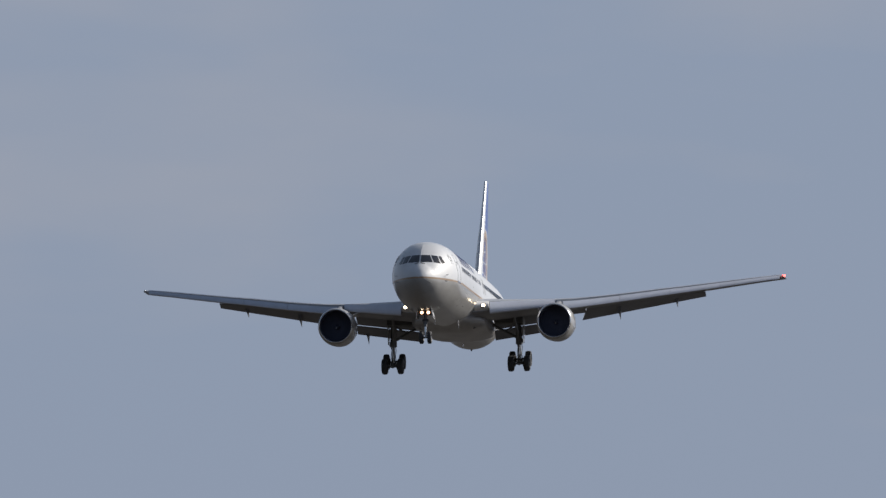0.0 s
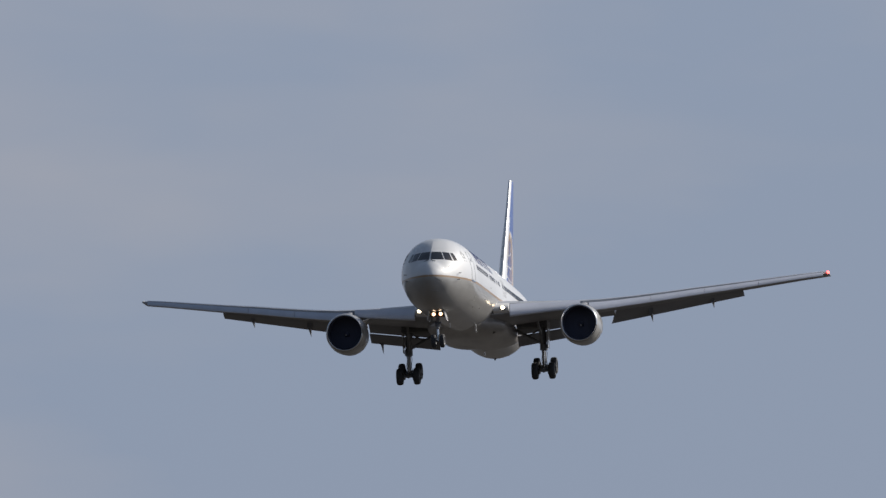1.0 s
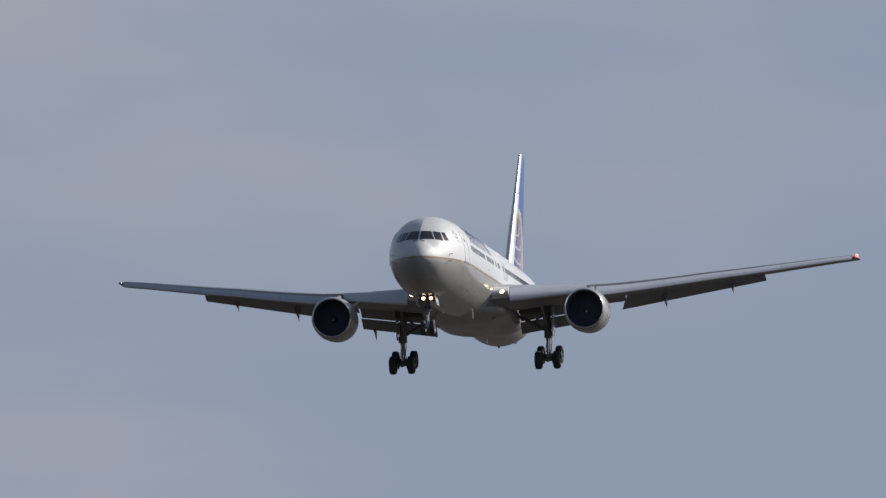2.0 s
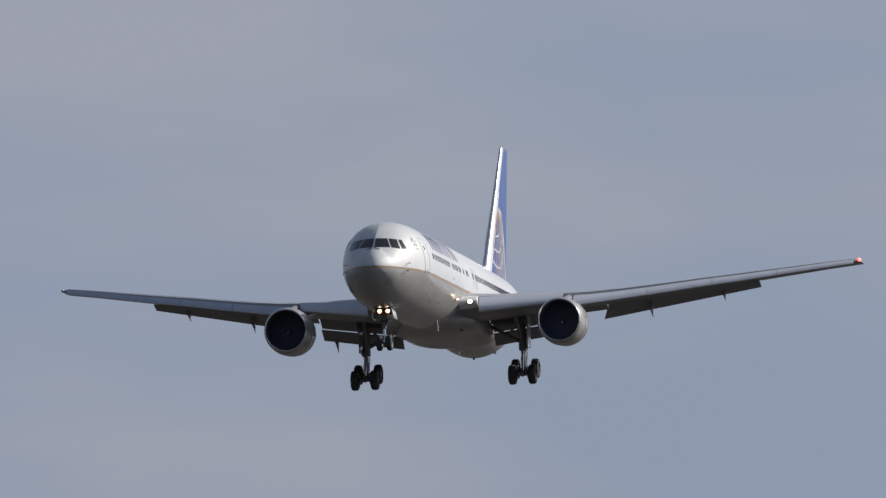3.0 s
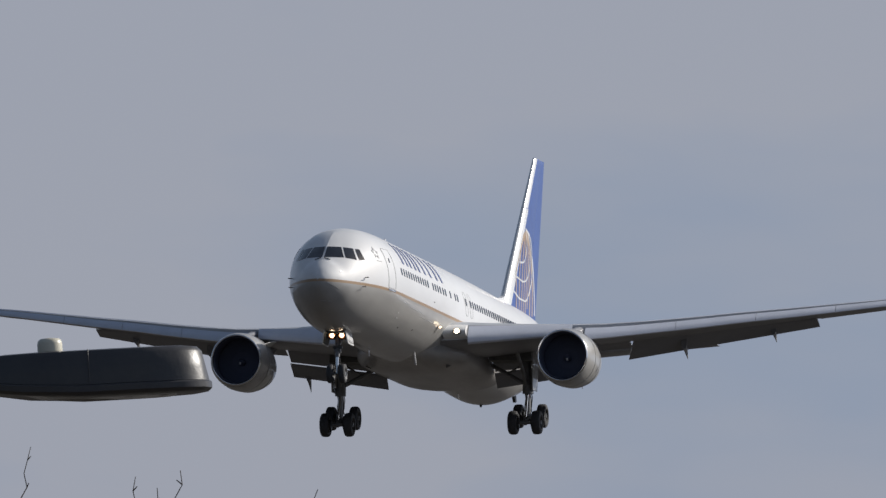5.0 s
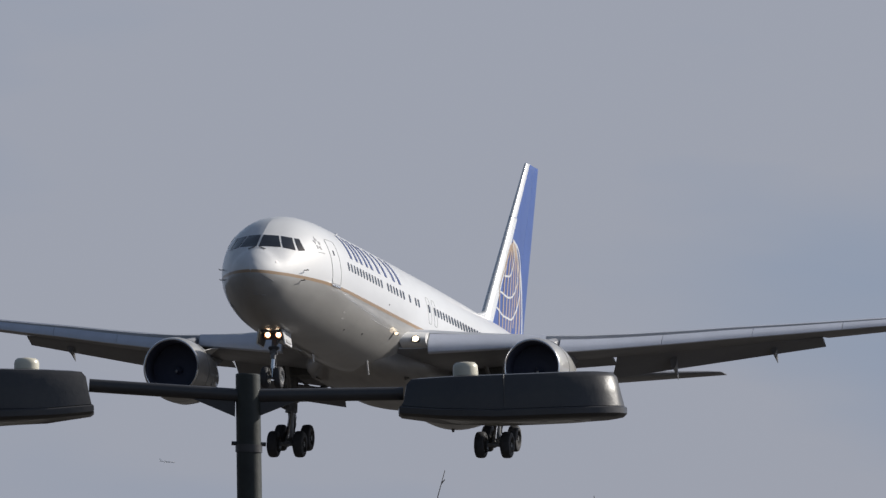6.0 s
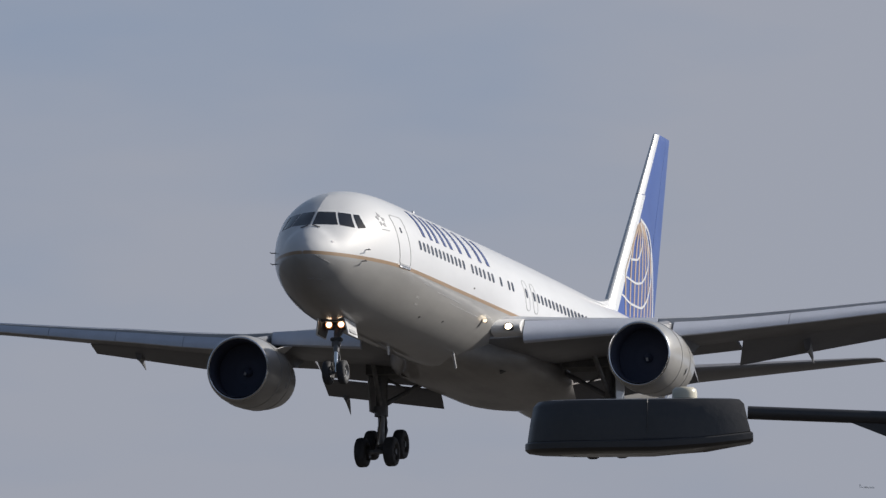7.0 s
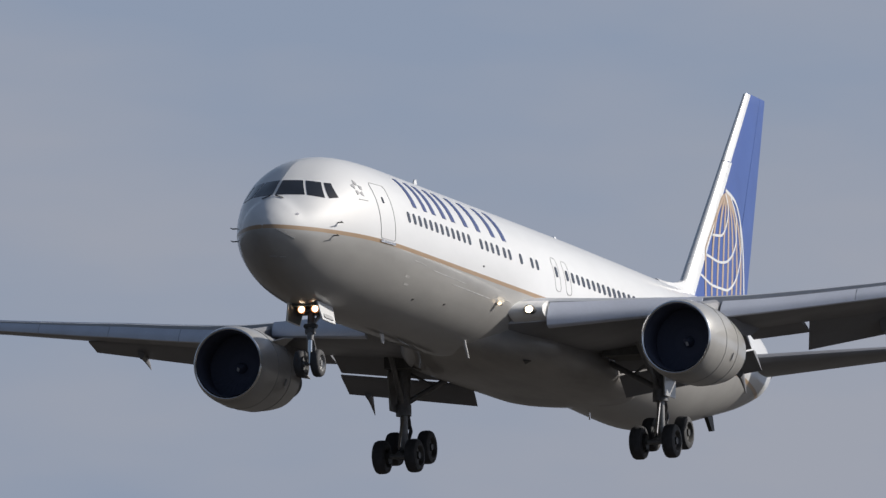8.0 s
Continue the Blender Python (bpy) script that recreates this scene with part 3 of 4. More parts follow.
    flap("aft_flap", (2.70, 29.34, -2.34, 30.05, -3.02), (7.5, 29.50, -1.71, 30.38, -2.30), 0.16, "lowered aft flap segment")
    flap("outboard_flap", (9.27, 29.02, -0.60, 30.81, -1.63), (18.0, 32.75, 0.42, 33.62, 0.12), 0.12, "lowered outboard flap", 0.42)

    flap("inboard_aileron", (7.56, 28.30, -1.00, 29.35, -1.36), (9.45, 28.72, -0.89, 29.82, -1.15), 0.14, "drooped inboard aileron")

    # flap track fairings
    for x, s0, s1, z0, z1, hang in ((6.75, 30.2, 30.9, -2.15, -3.0, 0.03), (11.8, 30.7, 31.8, -0.80, -1.55, 0.04), (15.9, 32.4, 33.4, 0.02, -0.62, 0.04)):
        rr = []
        for i in range(13):
            k = i / 12
            r = 0.25 * (1.02 - k) ** 0.9 + 0.01
            zc = z0 - hang * math.sin(math.pi * k * 0.5) + (z1 + hang - z0) * k ** 1.3
            rr.append([(sd * (x + r * 0.55 * math.cos(a)), -(s0 + (s1 - s0) * k), zc + r * 1.5 * math.sin(a)) for a in [2 * math.pi * j / 14 for j in range(14)]])
        part("flap_track_fairing", loft(rr), WING_GREY, w)

    # root cap that carries the lamps
    rr = []
    for x, k in ((2.2, 1.0), (2.6, 1.0), (3.0, 0.97), (3.19, 0.93)):
        le, z = 19.36 + 0.69 * (x - 2.7), -1.22 + 0.085 * (x - 2.7)
        ring = []
        for u, v in ((1.7, 0.40), (1.0, 0.38), (0.5, 0.31), (0.2, 0.20), (0.04, 0.08), (0.0, -0.02), (0.05, -0.14), (0.25, -0.26), (0.7, -0.36), (1.7, -0.40)):
            ring.append((sd * x, -(le + u), z + 0.03 + v * k))
        rr.append(ring)
    part("root_cap", loft(rr), CAP_PAINT, w, "pale rounded wing-root cap")
    for x, s, z, r, mat, nm in ((2.84, 19.36, -1.22, 0.125, LIGHT, "landing_light"), (2.40, 17.62, -1.20, 0.07, LIGHT_DIM, "turnoff_light")):
        bm = bmesh.new()
        rings = []
        for d, q in ((0.30 if r > 0.1 else 0.08, r * 1.15), (-0.05, r * 1.15), (-0.05, r), (0.04, r)):
            rings.append([(sd * x + q * 1.25 * math.cos(t), -(s + d), z + q * math.sin(t)) for t in [2 * math.pi * i / 18 for i in range(18)]])
        loft(rings, caps=False, bm=bm)
        part("light_housing", bm, DARK_METAL if nm == "landing_light" else GREY, w)
        ring = [[(sd * x + q * 1.25 * math.cos(t), -(s + d), z + q * math.sin(t)) for t in [2 * math.pi * i / 18 for i in range(18)]] for d, q in ((0.02, r * 0.97), (0.05, r * 0.97))]
        part(nm, loft(ring), mat, w, "lit lamp in the wing root")
    bm = bmesh.new()
    bmesh.ops.create_uvsphere(bm, u_segments=12, v_segments=8, radius=1)
    x = 23.72
    for v in bm.verts:
        v.co = Vector((sd * x, -(wing_le(x) + 0.25), wing_z(x) + 0.02)) + Vector((v.co.x * 0.10, v.co.y * 0.22, v.co.z * 0.09))
    part("tip_light", bm, NAV_RED if sd < 0 else LENS_GLASS, w, "red wing-tip light" if sd < 0 else "clear wing-tip light cover")
    return w


wing(-1)
wing(1)


# ---- engines ----
def engine(sd):
    e = new("engine")
    e.parent = airliner
    c = (sd * 8.0, 19.38, -2.45)
    lip = [(0.06, 1.235), (0.02, 1.215), (0.0, 1.185), (0.02, 1.155), (0.08, 1.13)]
    cowl = [(0.06, 1.235), (0.25, 1.30), (0.6, 1.345), (1.2, 1.375), (2.0, 1.375), (2.9, 1.31), (3.7, 1.20), (4.35, 1.08), (4.35, 1.05), (3.6, 1.12)]
    inner = [(0.08, 1.13), (0.35, 1.09), (0.8, 1.10), (1.35, 1.16), (1.9, 1.18)]
    part("nacelle", revolve(cowl, c, squash=1.02), GREY, e, "light grey engine nacelle")
    part("inlet_lip", revolve(lip, c, squash=1.02), BARE, e, "polished metal inlet lip")
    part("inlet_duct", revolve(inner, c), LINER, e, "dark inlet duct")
    for s, r in ((1.35, 1.384), (2.75, 1.330)):
        rings = [[(c[0] + q * math.cos(t), -(c[1] + d), c[2] + q * math.sin(t) * (1.02 if math.sin(t) < 0 else 1)) for t in [2 * math.pi * i / 48 for i in range(48)]] for d, q in ((s, r - 0.01), (s, r + 0.004), (s + 0.03, r + 0.003), (s + 0.03, r - 0.01))]
        part("cowl_seam", loft(rings, caps=False), GREY, e)
    # fan: hub, blades and the pale mark on the spinner
    bm = revolve([(1.20, 0.01), (1.22, 0.06), (1.30, 0.13), (1.42, 0.18), (1.6, 0.20)], c, n=24)
    part("spinner", bm, BLADE, e, "dark spinner")
    rows = []
    ca, sa = math.cos(sd * 0.35 - 1.25), math.sin(sd * 0.35 - 1.25)
    for i in range(6):
        r = 0.03 + 0.12 * i / 5
        s = 1.14 + 0.9 * r
        ring = []
        for d, e0 in ((-0.045, 0), (0.045, 0), (0.045, 0.05), (-0.045, 0.05)):
            ring.append((c[0] + r * ca - d * sa, -(c[1] + s + e0), c[2] + r * sa + d * ca))
        rows.append(ring)
    part("spinner_mark", loft(rows), WHITE, e, "small white mark on the spinner")
    blade = None
    for i in range(34):
        if blade is None:
            rows = []
            for k in range(5):
                r, tw, hw = 0.19 + 0.97 * k / 4, 0.05 + 0.10 * k / 4, 0.05 + 0.08 * k / 4
                pa, sa = hw * math.cos(tw) / r, hw * math.sin(tw)
                rows.append([(r * math.cos(q), -o, r * math.sin(q)) for q, o in ((-pa, -sa), (pa, sa), (pa, sa + 0.012), (-pa, -sa + 0.012))])
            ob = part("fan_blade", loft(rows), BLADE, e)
            blade = ob.data
        else:
            ob = new("fan_blade", blade)
            ob.parent = e
        ob.location = (c[0], -(c[1] + 1.5), c[2])
        ob.rotation_euler = (0, 2 * math.pi * i / 34, 0)
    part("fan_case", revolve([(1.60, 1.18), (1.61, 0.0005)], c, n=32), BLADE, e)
    part("core_cowl", revolve([(3.3, 0.90), (4.35, 0.84), (5.2, 0.70), (6.0, 0.55), (6.0, 0.5), (5.2, 0.55)], c, n=36), DARK_METAL, e, "dark metal core cowl")
    part("exhaust_plug", revolve([(5.0, 0.42), (5.9, 0.36), (6.6, 0.16), (6.9, 0.01)], c, n=24), DARK_METAL, e)
    # pylon from the nacelle's top to the wing
    rr = []
    for s, half, lo, hi in ((21.2, 0.03, -1.14, -1.06), (21.8, 0.13, -1.2, -0.98), (22.6, 0.18, -1.3, -0.86), (23.4, 0.2, -1.5, -0.72), (25.2, 0.22, -1.75, -0.7), (27.2, 0.16, -1.5, -0.9), (28.6, 0.03, -1.1, -0.95)):
        x = c[0]
        rr.append([(x - half, -s, lo), (x + half, -s, lo), (x + half, -s, hi - half * 0.5), (x + half * 0.5, -s, hi), (x - half * 0.5, -s, hi), (x - half, -s, hi - half * 0.5)])
    part("pylon", loft(rr), WING_GREY, e)
    # strake on the inboard side
    a = radians(38)
    px, pz = c[0] - sd * 1.36 * math.cos(a), c[2] + 1.36 * math.sin(a)
    ox, oz = -sd * 0.42 * math.cos(a), 0.42 * math.sin(a)
    part("strake", slab([(px, -20.7, pz), (px, -22.1, pz), (px + ox, -22.1, pz + oz), (px + ox * 0.8, -21.5, pz + oz * 0.8)], 0.03), GREY, e)
    for ang in (-25, 200):
        a = radians(ang)
        p = Vector((c[0] + 1.405 * math.cos(a), -21.6, c[2] + 1.415 * math.sin(a)))
        u = Vector((-math.sin(a), 0, math.cos(a)))
        part("cowl_marking", slab([p - u * .12 + Vector((0, .09, 0)), p + u * .12 + Vector((0, .09, 0)), p + u * .12 - Vector((0, .09, 0)), p - u * .12 - Vector((0, .09, 0))], 0.02), SEAL, e)
    return e


engine(-1)
engine(1)


# ---- tail ----
def fin_le(z):
    return 44.42 + 0.985 * (z - 2.6)


def fin_te(z):
    return 51.85 + 0.34 * (z - 2.3)


HINGE_U = 0.68


def hinge_at(z):
    """Point of the rudder's hinge line at height z."""
    return Vector((0, -(fin_le(z) + (fin_te(z) - fin_le(z)) * HINGE_U), z))


def fin_half(z, u):
    """Half thickness of the fin at height z and chord fraction u."""
    return (fin_te(z) - fin_le(z)) * foil_half(u, 0.095)


def tail():
    def ring(z, u0=0.0, u1=1.0, grow=0.0, n=12, tk=1.0):
        le, te = fin_le(z), fin_te(z)
        us = [u0 + (u1 - u0) * (i / (n - 1)) ** 1.7 for i in range(n)]
        r = [(tk * (fin_half(z, u) + 0.004 + grow), -(le + (te - le) * u + (grow * -2 if u == 0 else 0)), z) for u in us]
        return r + [(-x, y, zz) for x, y, zz in r[::-1]]
    zs = [1.6, 2.3, 2.8, 3.5, 4.5, 5.5, 6.5, 7.5, 8.5, 9.5, 10.4]
    front, back = HINGE_U - 0.004, HINGE_U + 0.003
    rr = [ring(z, 0.02, front) for z in zs] + [ring(10.62, 0.03, front, tk=0.8), ring(10.70, 0.06, front, tk=0.35)]
    part("fin", loft(rr), BLUE, airliner, "blue tail fin")
    rr = [ring(z, back) for z in zs[1:]] + [ring(10.62, back, 1, tk=0.8), ring(10.70, back, 0.985, tk=0.35)]
    rudder = part("rudder", loft(rr), BLUE, airliner, "blue rudder hinged behind the fin")

    # pale leading edge, in two lengths
    def edge(z0, z1, u1, mat, name, label):
        rows = []
        for i in range(9):
            z = z0 + (z1 - z0) * i / 8
            le, c = fin_le(z), fin_te(z) - fin_le(z)
            w = u1(z) / c
            us = [w * (k / 7) ** 1.8 for k in range(8)]
            half = [(fin_half(z, u) + 0.012, -(le + c * u - 0.02), z) for u in us]
            rows.append(half[::-1] + [(-x, y, zz) for x, y, zz in half])
        return part(name, loft(rows), mat, airliner, label)
    edge(2.35, 7.85, lambda z: 0.92 - 0.06 * (z - 2.35), BARE_WHITE, "fin_leading_edge", "bright leading edge of the fin")
    edge(7.88, 10.66, lambda z: 0.48 - 0.03 * (z - 7.88), BARE_WHITE, "fin_leading_edge", "bright leading edge of the fin")
    # dorsal fillet
    rr = []
    for i in range(9):
        k = i / 8
        s, top = 41.6 + 4.6 * k, 2.66 + 0.95 * k ** 3.0
        h = 0.42 - 0.22 * k
        rr.append([(h, -s, 2.15), (h * 0.55, -s, (2.2 + top) / 2 + 0.1), (0.10, -s, top), (-0.10, -s, top), (-h * 0.55, -s, (2.2 + top) / 2 + 0.1), (-h, -s, 2.15)])
    part("dorsal_fillet", loft(rr), WHITE, airliner)
    for sd in (-1, 1):
        def on_fin(s, z):
            u = (s - fin_le(z)) / (fin_te(z) - fin_le(z))
            return Vector((sd * (fin_half(z, min(0.98, max(0.1, u))) + 0.02), -s, z))

        def marking(pts, width, mat, name, label):
            """A painted line in lengths, those behind the hinge carried by the rudder."""
            runs = []
            for p in pts:
                aft = -p.y > -hinge_at(p.z).y
                if not runs or runs[-1][0] != aft:
                    runs.append((aft, runs[-1][1][-1:] if runs else []))
                runs[-1][1].append(p)
            for aft, run in runs:
                if len(run) > 2:
                    ribbon(run, width, mat, name, rudder if aft else airliner, label, out=Vector((sd, 0, 0)))

        # pale rings and tan bars across the lower fin
        def curve(ctrl, n=24):
            f = smooth_table([(k, *p) for k, p in enumerate(ctrl)])
            return [tuple(f((len(ctrl) - 1) * i / n)) for i in range(n + 1)]
        for wd, ctrl in ((0.13, ((49.25, 6.75), (50.3, 6.42), (50.92, 5.78), (51.27, 5.11), (51.47, 4.11), (51.58, 3.2), (51.6, 2.6))),
                         (0.09, ((47.5, 4.92), (48.39, 5.0), (49.1, 5.5), (49.4, 6.1), (49.22, 6.6))),
                         (0.09, ((46.7, 4.12), (47.88, 4.0), (48.86, 4.1), (49.86, 4.53), (50.35, 5.15), (50.35, 5.8), (49.75, 6.55))),
                         (0.09, ((45.95, 3.32), (47.17, 3.05), (48.79, 3.08), (50.13, 3.54), (50.81, 4.2), (51.1, 4.9), (50.9, 5.7)))):
            marking([on_fin(s, z) for s, z in curve(ctrl)], wd, WHITE, "tail_ring", "thin white ring on the fin")
        for j in range(8):
            foot = 46.3 + 0.66 * j
            pts = []
            for i in range(22):
                k = i / 21
                s = foot * (1 - k) ** 2 + 2 * (foot + 0.35 + 0.05 * j) * k * (1 - k) + 49.35 * k * k
                z = 2.5 * (1 - k) ** 2 + 2 * (5.6) * k * (1 - k) + 6.62 * k * k
                if s > fin_le(z) + 0.62:
                    pts.append(on_fin(s, z) - Vector((sd * 0.008, 0, 0)))
            if len(pts) > 2:
                marking(pts, 0.17, TAN, "tail_bar", "curved tan bar on the fin")
        # tailplane
        rr = []
        for x, k in ((0.3, 1), (1.2, 1), (3, 1), (5, 1), (7, 1), (8.8, 1), (9.2, 0.75), (9.31, 0.3)):
            le, te = 45.7 + 0.735 * x, 51.4 + 0.265 * x
            le += 0.25 * (1 - k)
            z = 0.15 + 0.11 * x
            c = te - le
            us = [(i / 9) ** 1.7 for i in range(10)]
            up = [(sd * x, -(le + c * u), z + k * c * (foil_half(u, 0.10) + 0.002)) for u in us]
            low = [(sd * x, -(le + c * u), z - k * c * (foil_half(u, 0.10) + 0.002)) for u in us]
            rr.append(up + low[::-1])
        part("tailplane", loft(rr), WING_GREY, airliner, "grey tailplane")
    # tail cone outlet, tail skid, belly and roof aerials
    part("exhaust_outlet", revolve([(53.9, 0.30), (54.5, 0.17), (54.5, 0.13), (54.0, 0.12)], (0, 0, 0.68), n=20), DARK_METAL, airliner)
    part("tail_skid", slab([(0, -47.0, -1.5), (0, -47.7, -1.4), (0, -47.95, -2.05), (0, -47.7, -2.1)], 0.14), DARK_METAL, airliner, "lowered tail skid")
    for s, z, h, dn in ((15.9, 2.50, 0.42, 1), (38.1, -2.64, 0.3, -1), (12.4, -2.68, 0.34, -1), (30.5, 2.48, 0.3, 1)):
        part("aerial", slab([(0, -s + 0.2, z), (0, -s - 0.22, z), (0, -s - 0.22, z + dn * h), (0, -s - 0.02, z + dn * h)], 0.05 if dn > 0 else 0.03), WHITE, airliner, "white blade aerial")
    part("drain_tube", tube((-1.15, -17.45, -2.36), (-1.15, -17.9, -2.95), 0.055, 0.04, n=8), WHITE, airliner, "bright drain tube")
    part("drain_tube", tube((0.2, -34.6, -2.65), (0.2, -34.75, -3.1), 0.035, n=8), CHROME, airliner, "bright drain tube")
    return rudder


rudder = tail()


def belly_details():
    # dark flush inlets, and glints painted as pale lines, under the wing roots
    for sd in (-1, 1):
        p = Vector((sd * 1.97, -21.5, -2.70))
        part("flush_inlet", slab([p + Vector((-sd * .12, -.25, -.05)), p + Vector((sd * .14, -.25, .07)), p + Vector((sd * .02, .32, .0))], 0.05), DARK_METAL, airliner, "dark flush air inlet")
        for s0, s1, x, z in ((26.3, 28.2, 1.16, -2.885), (22.5, 25.5, 1.75, -2.775), (29.0, 30.6, 1.80, -2.775)):
            ribbon([Vector((sd * x, -(s0 + (s1 - s0) * i / 6), z)) for i in range(7)], 0.035, GLINT, "belly_glint", airliner, out=Vector((sd * .5, 0, -.87)))
    part("belly_beacon", tube((0, -39.3, -2.86), (0, -39.3, -3.08), 0.10, 0.05, n=12), DARK_METAL, airliner)


belly_details()


# ---- landing gear ----
def wheel(parent, centre, r, w, name="wheel", rim=None):
    """Tyre and rim on a sideways axle."""
    wh = new(name)
    wh.parent = parent
    wh.location = centre
    n = 28
    prof = [(-w * .5, r * .62), (-w * .5, r * .80), (-w * .42, r * .93), (-w * .25, r * .99), (0, r), (w * .25, r * .99), (w * .42, r * .93), (w * .5, r * .80), (w * .5, r * .62)]
    bm = loft([[(x, q * math.cos(2 * math.pi * i / n), q * math.sin(2 * math.pi * i / n)) for i in range(n)] for x, q in prof], caps=False)
    part("tyre", bm, RUBBER, wh)
    prof = [(-w * .5, r * .62), (-w * .40, r * .56), (-w * .22, r * .48), (-w * .22, r * .24), (-w * .45, r * .2), (-w * .45, .001)]
    bm = bmesh.new()
    for sg in (1, -1):
        loft([[(sg * x, q * math.cos(2 * math.pi * i / n), q * math.sin(2 * math.pi * i / n)) for i in range(n)] for x, q in prof], caps=False, bm=bm)
    part("rim", bm, rim or RIM, wh, "metal wheel rim")
    return wh


def main_gear(sd):
    g = new("main_gear")
    g.parent = airliner
    x = sd * 4.65
    mid = Vector((x, -27.92, -4.74))
    top = Vector((x - sd * 0.1, -27.75, -1.5))
    bm = tube(top, (x, -27.88, -3.35), 0.24, 0.22, n=18)
    tube((x, -27.88, -3.1), (x, -27.88, -3.5), 0.27, n=18, bm=bm)
    part("strut_cylinder", bm, GEAR, g)
    part("strut_piston", tube((x, -27.88, -3.4), mid, 0.135, n=16), RIM, g, "bright strut piston")
    f, r = Vector((x, -27.24, -4.96)), Vector((x, -28.58, -4.53))
    bm = tube(f, r, 0.14, n=12)
    tube(mid + Vector((-.2, 0, 0)), mid + Vector((.2, 0, 0)), 0.2, n=14, bm=bm)
    part("bogie_beam", bm, GEAR, g)
    for p in (f, r):
        part("axle", tube(p + Vector((-0.75, 0, 0)), p + Vector((0.75, 0, 0)), 0.085, n=12), GEAR, g)
        for o in (-0.585, 0.585):
            wheel(g, p + Vector((o, 0, 0)), 0.585, 0.44, rim=DARK_METAL)
            part("brake", tube(p + Vector((o * 0.5, 0, 0)), p + Vector((o * 0.9, 0, 0)), 0.24, n=16), DARK_METAL, g)
    part("drag_brace", tube((x, -27.85, -3.2), (x - sd * 0.2, -26.0, -1.6), 0.09, n=10), GEAR, g)
    part("side_brace", tube((x, -27.9, -3.1), (sd * 2.5, -28.3, -1.9), 0.10, n=10), GEAR, g)
    part("jury_brace", tube((sd * 3.6, -28.1, -2.5), (x, -27.8, -1.9), 0.05, n=8), GEAR, g)
    bm = slab([(x - .09, -28.1, -3.4), (x + .09, -28.1, -3.4), (x + .06, -28.62, -3.95), (x - .06, -28.62, -3.95)], 0.05)
    slab([(x - .06, -28.62, -3.95), (x + .06, -28.62, -3.95), (x + .09, -28.08, -4.5), (x - .09, -28.08, -4.5)], 0.05, bm=bm)
    part("torque_link", bm, GEAR, g)
    part("tilt_actuator", tube((x, -27.75, -3.5), (x, -27.3, -4.75), 0.05, n=8), CHROME, g)
    for dx in (-0.17, 0.16):
        bm = bmesh.new()
        pts = [Vector((x + dx, -28.0, -3.2 - 0.26 * i)) + Vector((0.03 * math.sin(i * 2.1), -0.05 * math.sin(i * 1.4), 0)) for i in range(6)]
        for a, b in zip(pts, pts[1:]):
            tube(a, b, 0.022, n=6, bm=bm)
        part("brake_hose", bm, RUBBER, g)
    # door plate carried by the leg, and the open bay door by the belly
    ox = x + sd * 0.36
    part("leg_door", slab([(ox, -27.2, -1.5), (ox, -28.6, -1.5), (ox - sd * 0.05, -28.5, -3.35), (ox - sd * 0.05, -27.35, -3.35)], 0.05), GREY, g, "grey door plate on the gear leg")
    part("wheel_bay", box((min(sd * 2.9, sd * 5.0), -28.5, -1.95), (max(sd * 2.9, sd * 5.0), -26.9, -1.55)), BAY, g, "dark open wheel bay")


main_gear(-1)
main_gear(1)


